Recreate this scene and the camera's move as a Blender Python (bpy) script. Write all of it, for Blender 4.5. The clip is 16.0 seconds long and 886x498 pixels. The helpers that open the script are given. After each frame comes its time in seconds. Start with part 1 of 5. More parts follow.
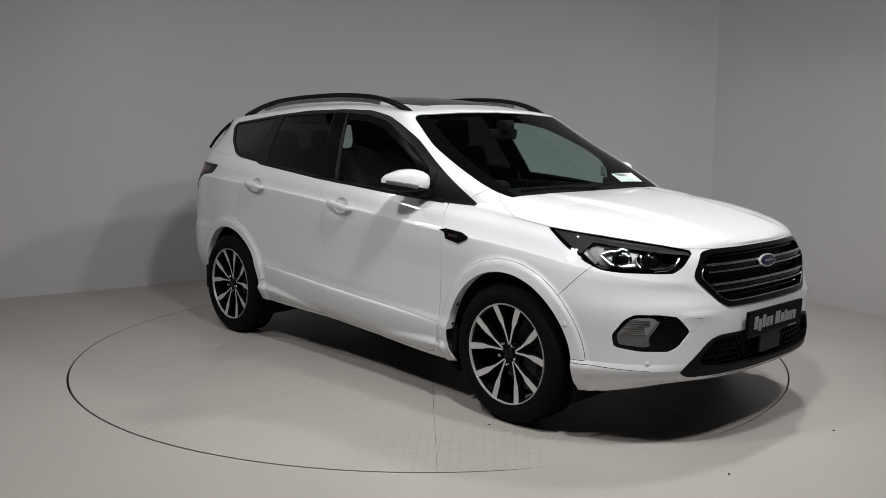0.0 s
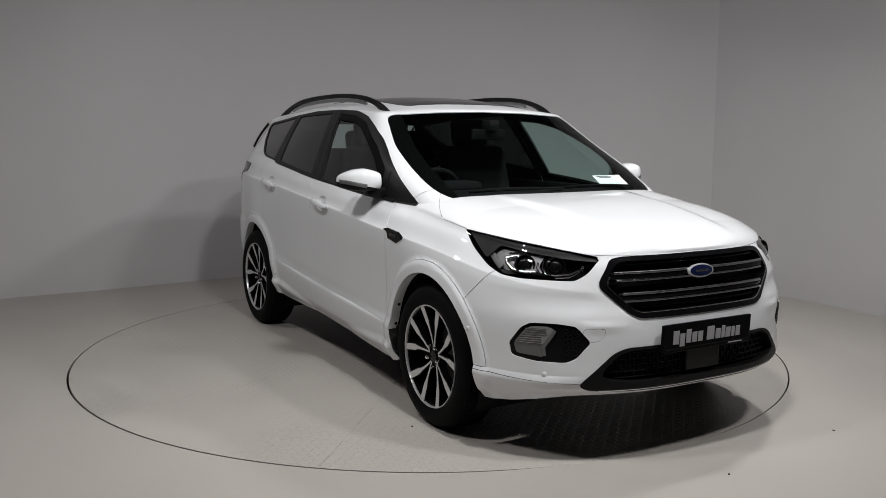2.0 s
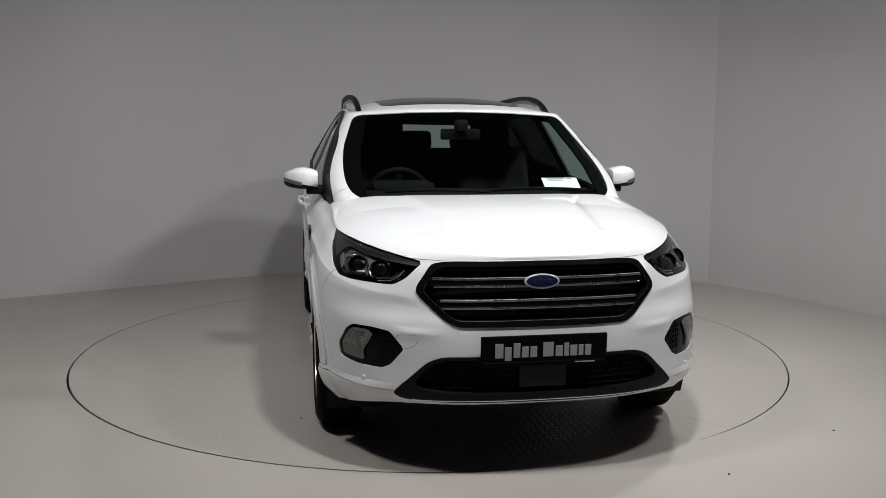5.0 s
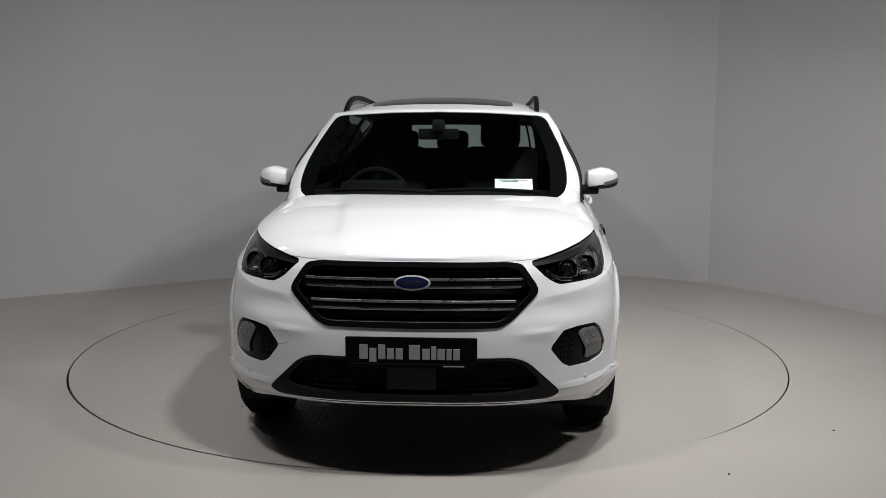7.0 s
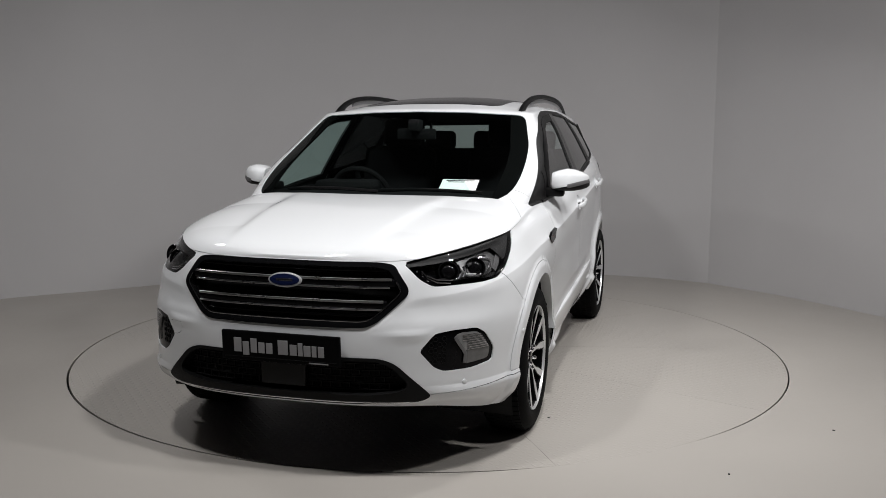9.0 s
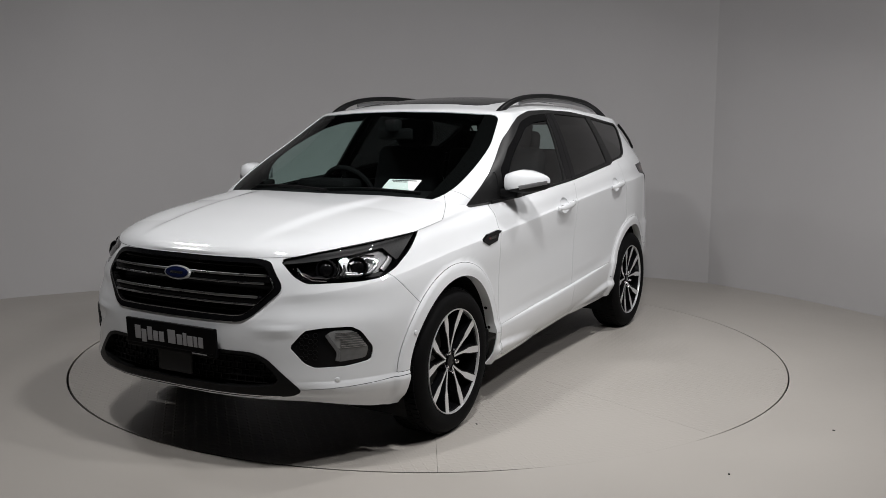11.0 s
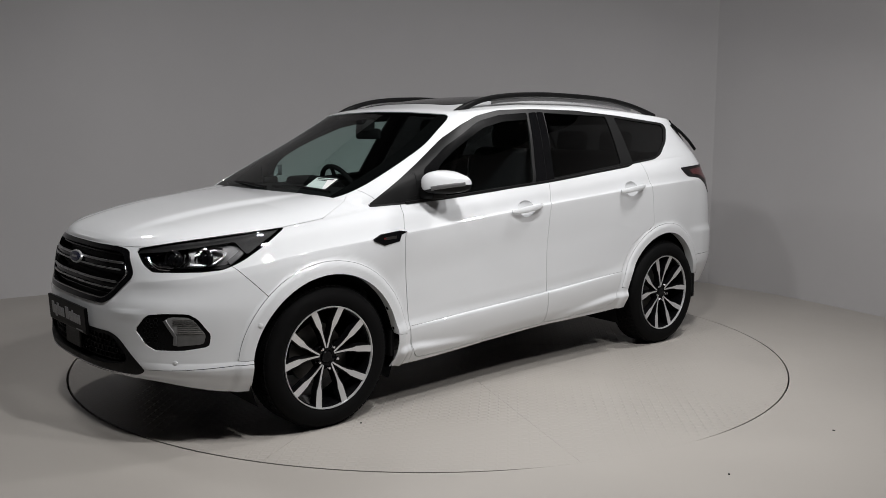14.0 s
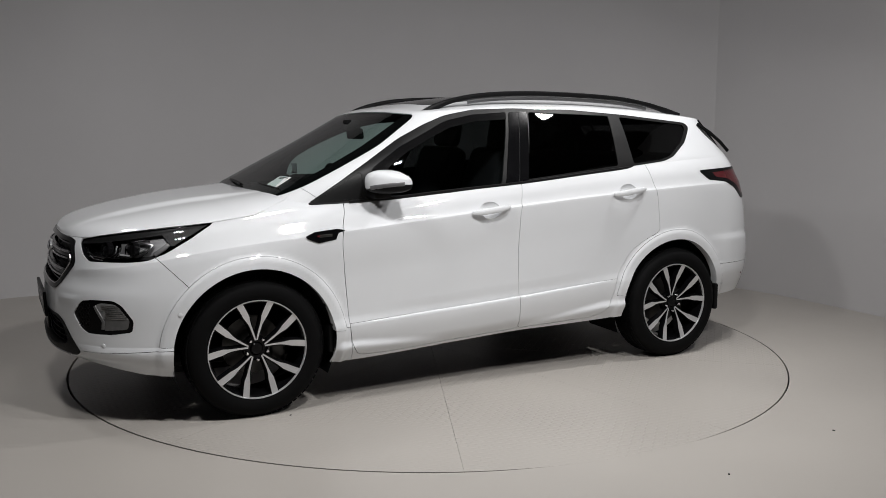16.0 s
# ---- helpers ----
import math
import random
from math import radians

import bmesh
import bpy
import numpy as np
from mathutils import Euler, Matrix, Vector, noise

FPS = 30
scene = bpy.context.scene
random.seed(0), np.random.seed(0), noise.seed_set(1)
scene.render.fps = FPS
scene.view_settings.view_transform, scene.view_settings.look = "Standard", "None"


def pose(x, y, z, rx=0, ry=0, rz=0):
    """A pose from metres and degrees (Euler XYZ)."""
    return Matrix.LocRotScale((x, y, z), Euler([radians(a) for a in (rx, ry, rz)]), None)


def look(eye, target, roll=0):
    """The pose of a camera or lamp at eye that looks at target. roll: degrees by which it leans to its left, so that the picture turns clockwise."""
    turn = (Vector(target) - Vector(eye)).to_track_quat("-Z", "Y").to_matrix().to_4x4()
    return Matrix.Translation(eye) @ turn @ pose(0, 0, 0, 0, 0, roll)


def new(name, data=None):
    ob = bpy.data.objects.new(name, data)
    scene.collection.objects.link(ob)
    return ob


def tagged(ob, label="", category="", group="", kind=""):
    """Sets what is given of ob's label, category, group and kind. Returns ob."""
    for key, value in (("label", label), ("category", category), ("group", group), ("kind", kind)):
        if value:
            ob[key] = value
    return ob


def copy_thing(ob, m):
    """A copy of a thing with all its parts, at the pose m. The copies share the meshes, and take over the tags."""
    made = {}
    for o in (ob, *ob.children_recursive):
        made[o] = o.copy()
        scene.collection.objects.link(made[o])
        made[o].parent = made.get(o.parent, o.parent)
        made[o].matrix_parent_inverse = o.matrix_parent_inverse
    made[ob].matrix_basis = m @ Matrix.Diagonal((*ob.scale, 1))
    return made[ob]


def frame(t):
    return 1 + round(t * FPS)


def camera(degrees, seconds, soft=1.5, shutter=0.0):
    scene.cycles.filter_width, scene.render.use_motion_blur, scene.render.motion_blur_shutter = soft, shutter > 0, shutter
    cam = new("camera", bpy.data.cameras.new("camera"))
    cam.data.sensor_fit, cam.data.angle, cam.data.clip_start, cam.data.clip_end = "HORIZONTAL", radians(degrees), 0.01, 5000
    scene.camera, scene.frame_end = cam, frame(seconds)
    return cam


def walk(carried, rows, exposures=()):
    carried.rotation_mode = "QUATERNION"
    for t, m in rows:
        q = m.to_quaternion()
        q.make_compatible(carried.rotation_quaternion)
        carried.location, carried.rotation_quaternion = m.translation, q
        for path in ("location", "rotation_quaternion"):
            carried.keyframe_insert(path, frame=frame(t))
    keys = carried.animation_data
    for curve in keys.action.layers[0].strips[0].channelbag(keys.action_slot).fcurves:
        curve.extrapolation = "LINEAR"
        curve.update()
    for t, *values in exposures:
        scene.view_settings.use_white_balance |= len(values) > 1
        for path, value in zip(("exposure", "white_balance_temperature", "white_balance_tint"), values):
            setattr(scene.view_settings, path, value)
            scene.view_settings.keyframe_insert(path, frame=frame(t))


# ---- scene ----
cam = camera(53.45, 16.0, soft=0.6)
EYE = (0.0, -5.792, 1.423)
AXIS_X, AXIS_Y, TABLE_R = -1.445, -0.088, 2.246   # turntable axis in the car's own space, table radius
CAM_POSE = pose(*EYE, 90 - 7.635, 0, -0.823) @ pose(0, 0, 0, 0, 0, 0.157)
walk(cam, [(0.0, CAM_POSE), (16.0, CAM_POSE)], exposures=[(0.0, 0.04), (8.0, 0.04), (12.0, -0.10), (16.0, -0.12)])

# ---------------------------------------------------------------- light
world = bpy.data.worlds.new("world")
scene.world = world
world.use_nodes = True
world.node_tree.nodes["Background"].inputs[0].default_value = (0.8, 0.8, 0.8, 1)
world.node_tree.nodes["Background"].inputs[1].default_value = 0.004

CEIL = 3.6
LAMPS = [  # x, y, watts of the ceiling floodlights, each aimed at the turntable
    (0.6, -3.0, 43), (2.3, -2.9, 29), (-1.4, -2.95, 26), (2.2, -0.5, 33), (-3.0, -0.35, 11),
]


def lamp_pose(x, y, down=0.0):
    return look((x, y, CEIL - 0.16), (0.3 * x, 0.3 * y, 0.3)) @ pose(0, 0, -down)


def ceiling_lamps():
    for x, y, w in LAMPS:
        d = bpy.data.lights.new("floodlight", "AREA")
        d.shape, d.size, d.energy, d.color, d.spread = "SQUARE", 0.26, w, (1.0, 0.99, 0.985), radians(142)
        new("floodlight_beam", d).matrix_world = lamp_pose(x, y, 0.02)


ceiling_lamps()


# ---------------------------------------------------------------- materials
def nodes_of(name):
    m = bpy.data.materials.new(name)
    m.use_nodes = True
    return m, m.node_tree.nodes, m.node_tree.links, m.node_tree.nodes["Principled BSDF"]


def plain(name, color, rough=0.5, metal=0.0, coat=0.0, vary=0.06, scale=14.0, bump=0.0, bump_scale=400.0, spec=0.5):
    """A surface with slight unevenness of tone and gloss at two scales."""
    m, n, l, p = nodes_of(name)
    p.inputs["Metallic"].default_value = metal
    p.inputs["Coat Weight"].default_value = coat
    p.inputs["Coat Roughness"].default_value = 0.04
    p.inputs["Specular IOR Level"].default_value = spec
    tc = n.new("ShaderNodeTexCoord")
    a = n.new("ShaderNodeTexNoise")
    a.inputs["Scale"].default_value, a.inputs["Detail"].default_value = scale, 6
    l.new(tc.outputs["Object"], a.inputs["Vector"])
    mix = n.new("ShaderNodeMix")
    mix.data_type = "RGBA"
    mix.inputs[6].default_value = (*[c * (1 - vary) for c in color], 1)
    mix.inputs[7].default_value = (*[min(1, c * (1 + vary)) for c in color], 1)
    l.new(a.outputs["Fac"], mix.inputs[0])
    l.new(mix.outputs[2], p.inputs["Base Color"])
    r = n.new("ShaderNodeMapRange")
    r.inputs[3].default_value, r.inputs[4].default_value = rough * 0.85, min(1, rough * 1.15)
    l.new(a.outputs["Fac"], r.inputs[0])
    l.new(r.outputs[0], p.inputs["Roughness"])
    if bump:
        b = n.new("ShaderNodeTexNoise")
        b.inputs["Scale"].default_value, b.inputs["Detail"].default_value = bump_scale, 3
        l.new(tc.outputs["Object"], b.inputs["Vector"])
        bn = n.new("ShaderNodeBump")
        bn.inputs["Strength"].default_value, bn.inputs["Distance"].default_value = bump, 0.002
        l.new(b.outputs["Fac"], bn.inputs["Height"])
        l.new(bn.outputs["Normal"], p.inputs["Normal"])
    return m


def glass(name, tint, ior=1.5, gloss=1.0):
    """A thin pane: tinted see-through, with real surface gloss."""
    m, n, l, p = nodes_of(name)
    n.remove(p)
    t = n.new("ShaderNodeBsdfTransparent")
    t.inputs[0].default_value = (*tint, 1)
    g = n.new("ShaderNodeBsdfGlossy")
    g.inputs["Roughness"].default_value = 0.012
    g.inputs["Color"].default_value = (gloss, gloss, gloss, 1)
    lw = n.new("ShaderNodeLayerWeight")
    lw.inputs[0].default_value = 0.5
    pw = n.new("ShaderNodeMath")
    pw.operation = "POWER"
    l.new(lw.outputs["Facing"], pw.inputs[0])
    pw.inputs[1].default_value = 4.6
    f = n.new("ShaderNodeMath")
    f.operation = "MULTIPLY_ADD"
    l.new(pw.outputs[0], f.inputs[0])
    f.inputs[1].default_value = 0.9
    f.inputs[2].default_value = ((ior - 1) / (ior + 1)) ** 2
    mx = n.new("ShaderNodeMixShader")
    l.new(f.outputs[0], mx.inputs[0])
    l.new(t.outputs[0], mx.inputs[1])
    l.new(g.outputs[0], mx.inputs[2])
    l.new(mx.outputs[0], n["Material Output"].inputs[0])
    return m


def glowing(name, color, strength):
    m, n, l, p = nodes_of(name)
    p.inputs["Base Color"].default_value = (*color, 1)
    p.inputs["Emission Color"].default_value = (*color, 1)
    p.inputs["Emission Strength"].default_value = strength
    return m


def floor_paint(name, color, tread):
    """Epoxy floor paint with scuffs; tread: raised bars of chequer plate below the paint."""
    m, n, l, p = nodes_of(name)
    tc = n.new("ShaderNodeTexCoord")
    big = n.new("ShaderNodeTexNoise")
    big.inputs["Scale"].default_value, big.inputs["Detail"].default_value = 1.3, 8
    fine = n.new("ShaderNodeTexNoise")
    fine.inputs["Scale"].default_value, fine.inputs["Detail"].default_value = 40, 4
    for t in (big, fine):
        l.new(tc.outputs["Object"], t.inputs["Vector"])
    add = n.new("ShaderNodeMath")
    add.operation = "MULTIPLY_ADD"
    l.new(fine.outputs["Fac"], add.inputs[0])
    add.inputs[1].default_value = 0.3
    l.new(big.outputs["Fac"], add.inputs[2])
    mix = n.new("ShaderNodeMix")
    mix.data_type = "RGBA"
    mix.inputs[6].default_value = (*[c * 0.93 for c in color], 1)
    mix.inputs[7].default_value = (*[c * 1.06 for c in color], 1)
    l.new(add.outputs[0], mix.inputs[0])
    l.new(mix.outputs[2], p.inputs["Base Color"])
    r = n.new("ShaderNodeMapRange")
    r.inputs[1].default_value, r.inputs[2].default_value = 0.40, 0.90
    r.inputs[3].default_value, r.inputs[4].default_value = 0.30, 0.50
    l.new(add.outputs[0], r.inputs[0])
    l.new(r.outputs[0], p.inputs["Roughness"])
    bn = n.new("ShaderNodeBump")
    bn.inputs["Strength"].default_value, bn.inputs["Distance"].default_value = (0.65, 0.004) if tread else (0.02, 0.0005)
    height = fine.outputs["Fac"]
    if tread:
        sep = n.new("ShaderNodeSeparateXYZ")
        l.new(tc.outputs["Object"], sep.inputs[0])

        def op(kind, a, b=None, c=None):
            q = n.new("ShaderNodeMath")
            q.operation = kind
            for i, v in enumerate((a, b, c)):
                if v is None:
                    continue
                if isinstance(v, (int, float)):
                    q.inputs[i].default_value = v
                else:
                    l.new(v, q.inputs[i])
            return q.outputs[0]

        def bars(sign, shift):
            u = op("MULTIPLY", op("ADD", sep.outputs[0], op("MULTIPLY", sep.outputs[1], sign)), 0.7071)
            v = op("MULTIPLY", op("SUBTRACT", sep.outputs[1], op("MULTIPLY", sep.outputs[0], sign)), 0.7071)
            uu = op("ABSOLUTE", op("SUBTRACT", op("FRACT", op("ADD", op("DIVIDE", u, 0.05), shift)), 0.5))
            vv = op("ABSOLUTE", op("SUBTRACT", op("FRACT", op("ADD", op("DIVIDE", v, 0.05), shift)), 0.5))
            e = op("ADD", op("POWER", op("DIVIDE", uu, 0.42), 2.0), op("POWER", op("DIVIDE", vv, 0.13), 2.0))
            return op("MAXIMUM", op("SUBTRACT", 1.0, e), 0.0)

        patch = n.new("ShaderNodeTexNoise")
        patch.inputs["Scale"].default_value, patch.inputs["Detail"].default_value = 0.9, 3
        l.new(tc.outputs["Object"], patch.inputs["Vector"])
        worn = n.new("ShaderNodeMapRange")
        worn.inputs[1].default_value, worn.inputs[2].default_value = 0.42, 0.60
        worn.inputs[3].default_value, worn.inputs[4].default_value = 0.12, 1.0
        l.new(patch.outputs["Fac"], worn.inputs[0])
        height = op("MULTIPLY", op("MAXIMUM", bars(1.0, 0.0), bars(-1.0, 0.5)), worn.outputs[0])
    l.new(height, bn.inputs["Height"])
    l.new(bn.outputs["Normal"], p.inputs["Normal"])
    return m


WHITE = plain("white_car_paint", (0.675, 0.687, 0.705), 0.5, coat=1.0, vary=0.012, scale=5, spec=0.12)
BLACK_GLOSS = plain("gloss_black_plastic", (0.004, 0.004, 0.0045), 0.12, vary=0.2, spec=0.14)
BLACK_SATIN = plain("polished_black_plastic", (0.005, 0.005, 0.0053), 0.24, vary=0.2, spec=0.014)
BLACK_TRIM = plain("black_plastic", (0.005, 0.005, 0.0053), 0.48, vary=0.2, bump=0.2, spec=0.13)
FRIT = plain("black_glass_border", (0.002, 0.002, 0.0021), 0.7, vary=0.2, spec=0.02)
CABIN = plain("dark_cabin_trim", (0.006, 0.006, 0.0065), 0.8, vary=0.2, bump=0.25, spec=0.08)
SEAT = plain("charcoal_seat_cloth", (0.010, 0.010, 0.011), 0.9, vary=0.3, bump=0.5, bump_scale=900, spec=0.1)
RUBBER = plain("tyre_rubber", (0.0045, 0.0045, 0.0047), 0.7, vary=0.25, bump=0.3, bump_scale=260, spec=0.06)
SILVER = plain("machined_aluminium", (0.66, 0.66, 0.67), 0.3, metal=0.6, vary=0.05, scale=60)
CHROME = plain("chrome", (0.75, 0.75, 0.77), 0.1, metal=1.0, vary=0.03)
DARK_CHROME = plain("smoked_chrome", (0.45, 0.45, 0.46), 0.2, metal=1.0, vary=0.05)
STEEL = plain("brake_steel", (0.07, 0.068, 0.066), 0.4, metal=0.9, vary=0.15, scale=40)
GREY_METAL = plain("brushed_rail_aluminium", (0.30, 0.30, 0.31), 0.35, metal=0.9, vary=0.06)
BLUE = plain("blue_enamel", (0.004, 0.007, 0.030), 0.2, vary=0.1)
RED_LENS = plain("red_lamp_lens", (0.075, 0.006, 0.009), 0.14, vary=0.15)
CLEAR_LENS = plain("clear_lamp_lens", (0.13, 0.13, 0.132), 0.26, metal=0.3, vary=0.15)
PLATE_BLACK = plain("black_plate", (0.003, 0.003, 0.0034), 0.3, vary=0.2, spec=0.04)
REFLECTOR = plain("satin_lamp_reflector", (0.15, 0.15, 0.153), 0.40, metal=0.5, vary=0.12, scale=60)
SATIN_CHROME = plain("satin_chrome", (0.40, 0.40, 0.41), 0.28, metal=1.0, vary=0.05)
GREY_TRIM = plain("grey_black_plastic", (0.009, 0.009, 0.0093), 0.45, vary=0.15, bump=0.2, spec=0.2)
FOG_RIBBED = plain("ribbed_fog_lens", (0.26, 0.26, 0.26), 0.16, metal=0.35, vary=0.3, scale=40)
FOG_LENS = plain("fog_lamp_lens", (0.13, 0.13, 0.13), 0.14, metal=0.35, vary=0.3, scale=40)
CARD = plain("white_card", (0.75, 0.76, 0.76), 0.6, vary=0.02)
INK = plain("dark_ink", (0.03, 0.03, 0.03), 0.6)
PLATE_GREY = plain("grey_lettering", (0.27, 0.27, 0.28), 0.45)
RED = plain("red_enamel", (0.12, 0.01, 0.012), 0.3)
SCREEN_GLASS = glass("green_tinted_glass", (0.72, 0.86, 0.82), gloss=0.6)
SIDE_GLASS = glass("tinted_side_glass", (0.70, 0.82, 0.80))
REAR_GLASS = glass("smoked_tailgate_glass", (0.62, 0.66, 0.65))
PRIVACY = glass("privacy_glass", (0.035, 0.035, 0.036))
LAMP_GLASS = glass("clear_polycarbonate", (0.92, 0.92, 0.93), 1.45)
WALL = plain("grey_wall_paint", (0.500, 0.490, 0.498), 0.6, vary=0.03, scale=2.5, bump=0.12, bump_scale=160, spec=0.3)
# out-of-view walls: tone chosen dark to weaken bounce and reflections
DARK_WALL = plain("low_bounce_wall_grey", (0.10, 0.10, 0.102), 0.6, vary=0.04, scale=2.5, spec=0.3)
CEILING = plain("ceiling_paint", (0.05, 0.05, 0.052), 0.8, vary=0.03)
FLOOR = floor_paint("painted_concrete_floor", (0.398, 0.373, 0.345), False)
TREAD = floor_paint("painted_chequer_plate", (0.398, 0.373, 0.345), True)
PIT = plain("dark_pit", (0.012, 0.012, 0.012), 0.8)
LAMP_GLOW = glowing("lamp_diffuser", (1.0, 0.97, 0.93), 12.0)


# ---------------------------------------------------------------- mesh helpers
def mesh_ob(name, verts, faces, mat, parent=None, label="", smooth=False):
    me = bpy.data.meshes.new(name)
    me.from_pydata([tuple(v) for v in verts], [], [tuple(f) for f in faces])
    if smooth:
        me.shade_smooth()
    me.materials.append(mat)
    ob = new(name, me)
    ob.parent = parent
    return tagged(ob, label)


def part(name, bm, mat, parent, label="", smooth=False):
    """Links a bmesh as one mesh object under a thing or a part."""
    me = bpy.data.meshes.new(name)
    bmesh.ops.recalc_face_normals(bm, faces=bm.faces)
    bm.to_mesh(me)
    bm.free()
    if smooth:
        me.shade_smooth()
        me.set_sharp_from_angle(angle=radians(35))
    me.materials.append(mat)
    ob = new(name, me)
    ob.parent = parent
    return tagged(ob, label)


def box(sx, sy, sz, bevel=0.0, at=(0, 0, 0), rot=None, bm=None, segments=2):
    bm = bm or bmesh.new()
    g = bmesh.ops.create_cube(bm, size=1.0)
    vs = g["verts"]
    bmesh.ops.scale(bm, vec=(sx, sy, sz), verts=vs)
    if bevel:
        es = list({e for v in vs for e in v.link_edges})
        r = bmesh.ops.bevel(bm, geom=es, offset=bevel, segments=segments, affect="EDGES", profile=0.5)
        vs = list({v for f in r["faces"] for v in f.verts} | {v for v in vs if v.is_valid})
        vs = connected(vs)
    m = Matrix.Translation(at) @ (rot.to_4x4() if rot else Matrix.Identity(4))
    bmesh.ops.transform(bm, matrix=m, verts=vs)
    return bm


def connected(vs):
    seen, todo = set(vs), list(vs)
    while todo:
        v = todo.pop()
        for e in v.link_edges:
            o = e.other_vert(v)
            if o not in seen:
                seen.add(o)
                todo.append(o)
    return list(seen)


def lathe(profile, steps=48, closed=False):
    """Turns (radius, height) rows about z."""
    bm = bmesh.new()
    rings = []
    for r, h in profile:
        rings.append([bm.verts.new((r * math.cos(2 * math.pi * i / steps), r * math.sin(2 * math.pi * i / steps), h)) for i in range(steps)])
    pairs = list(zip(rings, rings[1:])) + ([(rings[-1], rings[0])] if closed else [])
    for a, b in pairs:
        for i in range(steps):
            bm.faces.new((a[i], a[(i + 1) % steps], b[(i + 1) % steps], b[i]))
    if not closed:
        for ring in (rings[0], rings[-1]):
            if profile[0 if ring is rings[0] else -1][0] > 1e-4:
                bm.faces.new(ring)
    return bm


def sweep(points, section, ups=None, bm=None):
    """A closed section (side, up) swept along points; side = direction x up."""
    bm = bm or bmesh.new()
    pts = [Vector(p) for p in points]
    rings = []
    for i, p in enumerate(pts):
        d = (pts[min(i + 1, len(pts) - 1)] - pts[max(i - 1, 0)]).normalized()
        up = Vector(ups[i] if ups else (0, 0, 1))
        side = d.cross(up).normalized()
        up = side.cross(d).normalized()
        k = section(i / (len(pts) - 1)) if callable(section) else section
        rings.append([bm.verts.new(p + side * a + up * b) for a, b in k])
    n = len(rings[0])
    for a, b in zip(rings, rings[1:]):
        for i in range(n):
            bm.faces.new((a[i], a[(i + 1) % n], b[(i + 1) % n], b[i]))
    bm.faces.new(rings[0])
    bm.faces.new(rings[-1])
    return bm


def rounded(w, h, n=12, power=3.0):
    out = []
    for i in range(n):
        a = 2 * math.pi * i / n
        c, s = math.cos(a), math.sin(a)
        out.append((w / 2 * math.copysign(abs(c) ** (2 / power), c), h / 2 * math.copysign(abs(s) ** (2 / power), s)))
    return out


def prism(outline, depth, bevel=0.0):
    """A flat outline in x, y with thickness depth along z."""
    bm = bmesh.new()
    f = bm.faces.new([bm.verts.new((x, y, 0)) for x, y in outline])
    r = bmesh.ops.extrude_face_region(bm, geom=[f])
    bmesh.ops.translate(bm, vec=(0, 0, depth), verts=[v for v in r["geom"] if isinstance(v, bmesh.types.BMVert)])
    if bevel:
        bmesh.ops.recalc_face_normals(bm, faces=bm.faces)
        top = [e for e in bm.edges if all(v.co.z > depth * 0.9 for v in e.verts)]
        bmesh.ops.bevel(bm, geom=top, offset=bevel, segments=2, affect="EDGES", profile=0.5)
    return bm


# ---------------------------------------------------------------- room
def spline(pts, n):
    """Catmull-Rom through points."""
    out = []
    for i in range(len(pts) - 1):
        p = [np.array(pts[max(0, min(len(pts) - 1, i + k))], float) for k in (-1, 0, 1, 2)]
        for j in range(n):
            t = j / n
            out.append(0.5 * (2 * p[1] + (p[2] - p[0]) * t + (2 * p[0] - 5 * p[1] + 4 * p[2] - p[3]) * t * t + (3 * p[1] - p[0] - 3 * p[2] + p[3]) * t ** 3))
    out.append(np.array(pts[-1], float))
    return out


def wall_run(name, line, label, mat=None):
    """A wall of 12 cm that follows a plan line, its inner face on the line."""
    vs, fs = [], []
    n = len(line)
    for i in range(n):
        d = np.array(line[min(i + 1, n - 1)]) - np.array(line[max(i - 1, 0)])
        d = d / np.linalg.norm(d)
        o = np.array((-d[1], d[0])) * 0.12
        for q in (line[i], line[i] + o):
            vs += [(q[0], q[1], -0.02), (q[0], q[1], CEIL + 0.02)]
    for i in range(n - 1):
        a, b = 4 * i, 4 * i + 4
        fs += [(a, b, b + 1, a + 1), (a + 2, a + 3, b + 3, b + 2), (a + 1, b + 1, b + 3, a + 3), (a, a + 2, b + 2, b)]
    fs += [(0, 1, 3, 2), (4 * n - 4, 4 * n - 2, 4 * n - 1, 4 * n - 3)]
    ob = mesh_ob(name, vs, fs, mat or WALL, smooth=True)
    ob.data.set_sharp_from_angle(angle=radians(30))
    return tagged(ob, label, "wall", kind="structure")


BACK = spline([(-6.2, -0.6), (-5.0, 0.55), (-3.65, 1.6), (-3.06, 1.95), (-2.44, 2.36), (-1.9, 2.72), (-1.16, 3.04), (-0.2, 3.2), (0.9, 3.13), (1.87, 2.84), (2.3, 2.64), (2.63, 2.40)], 8)
RIGHT = spline([(2.63, 2.40), (2.86, 2.08), (3.13, 1.66), (3.53, 0.83), (4.3, -0.9), (5.3, -3.2)], 8)


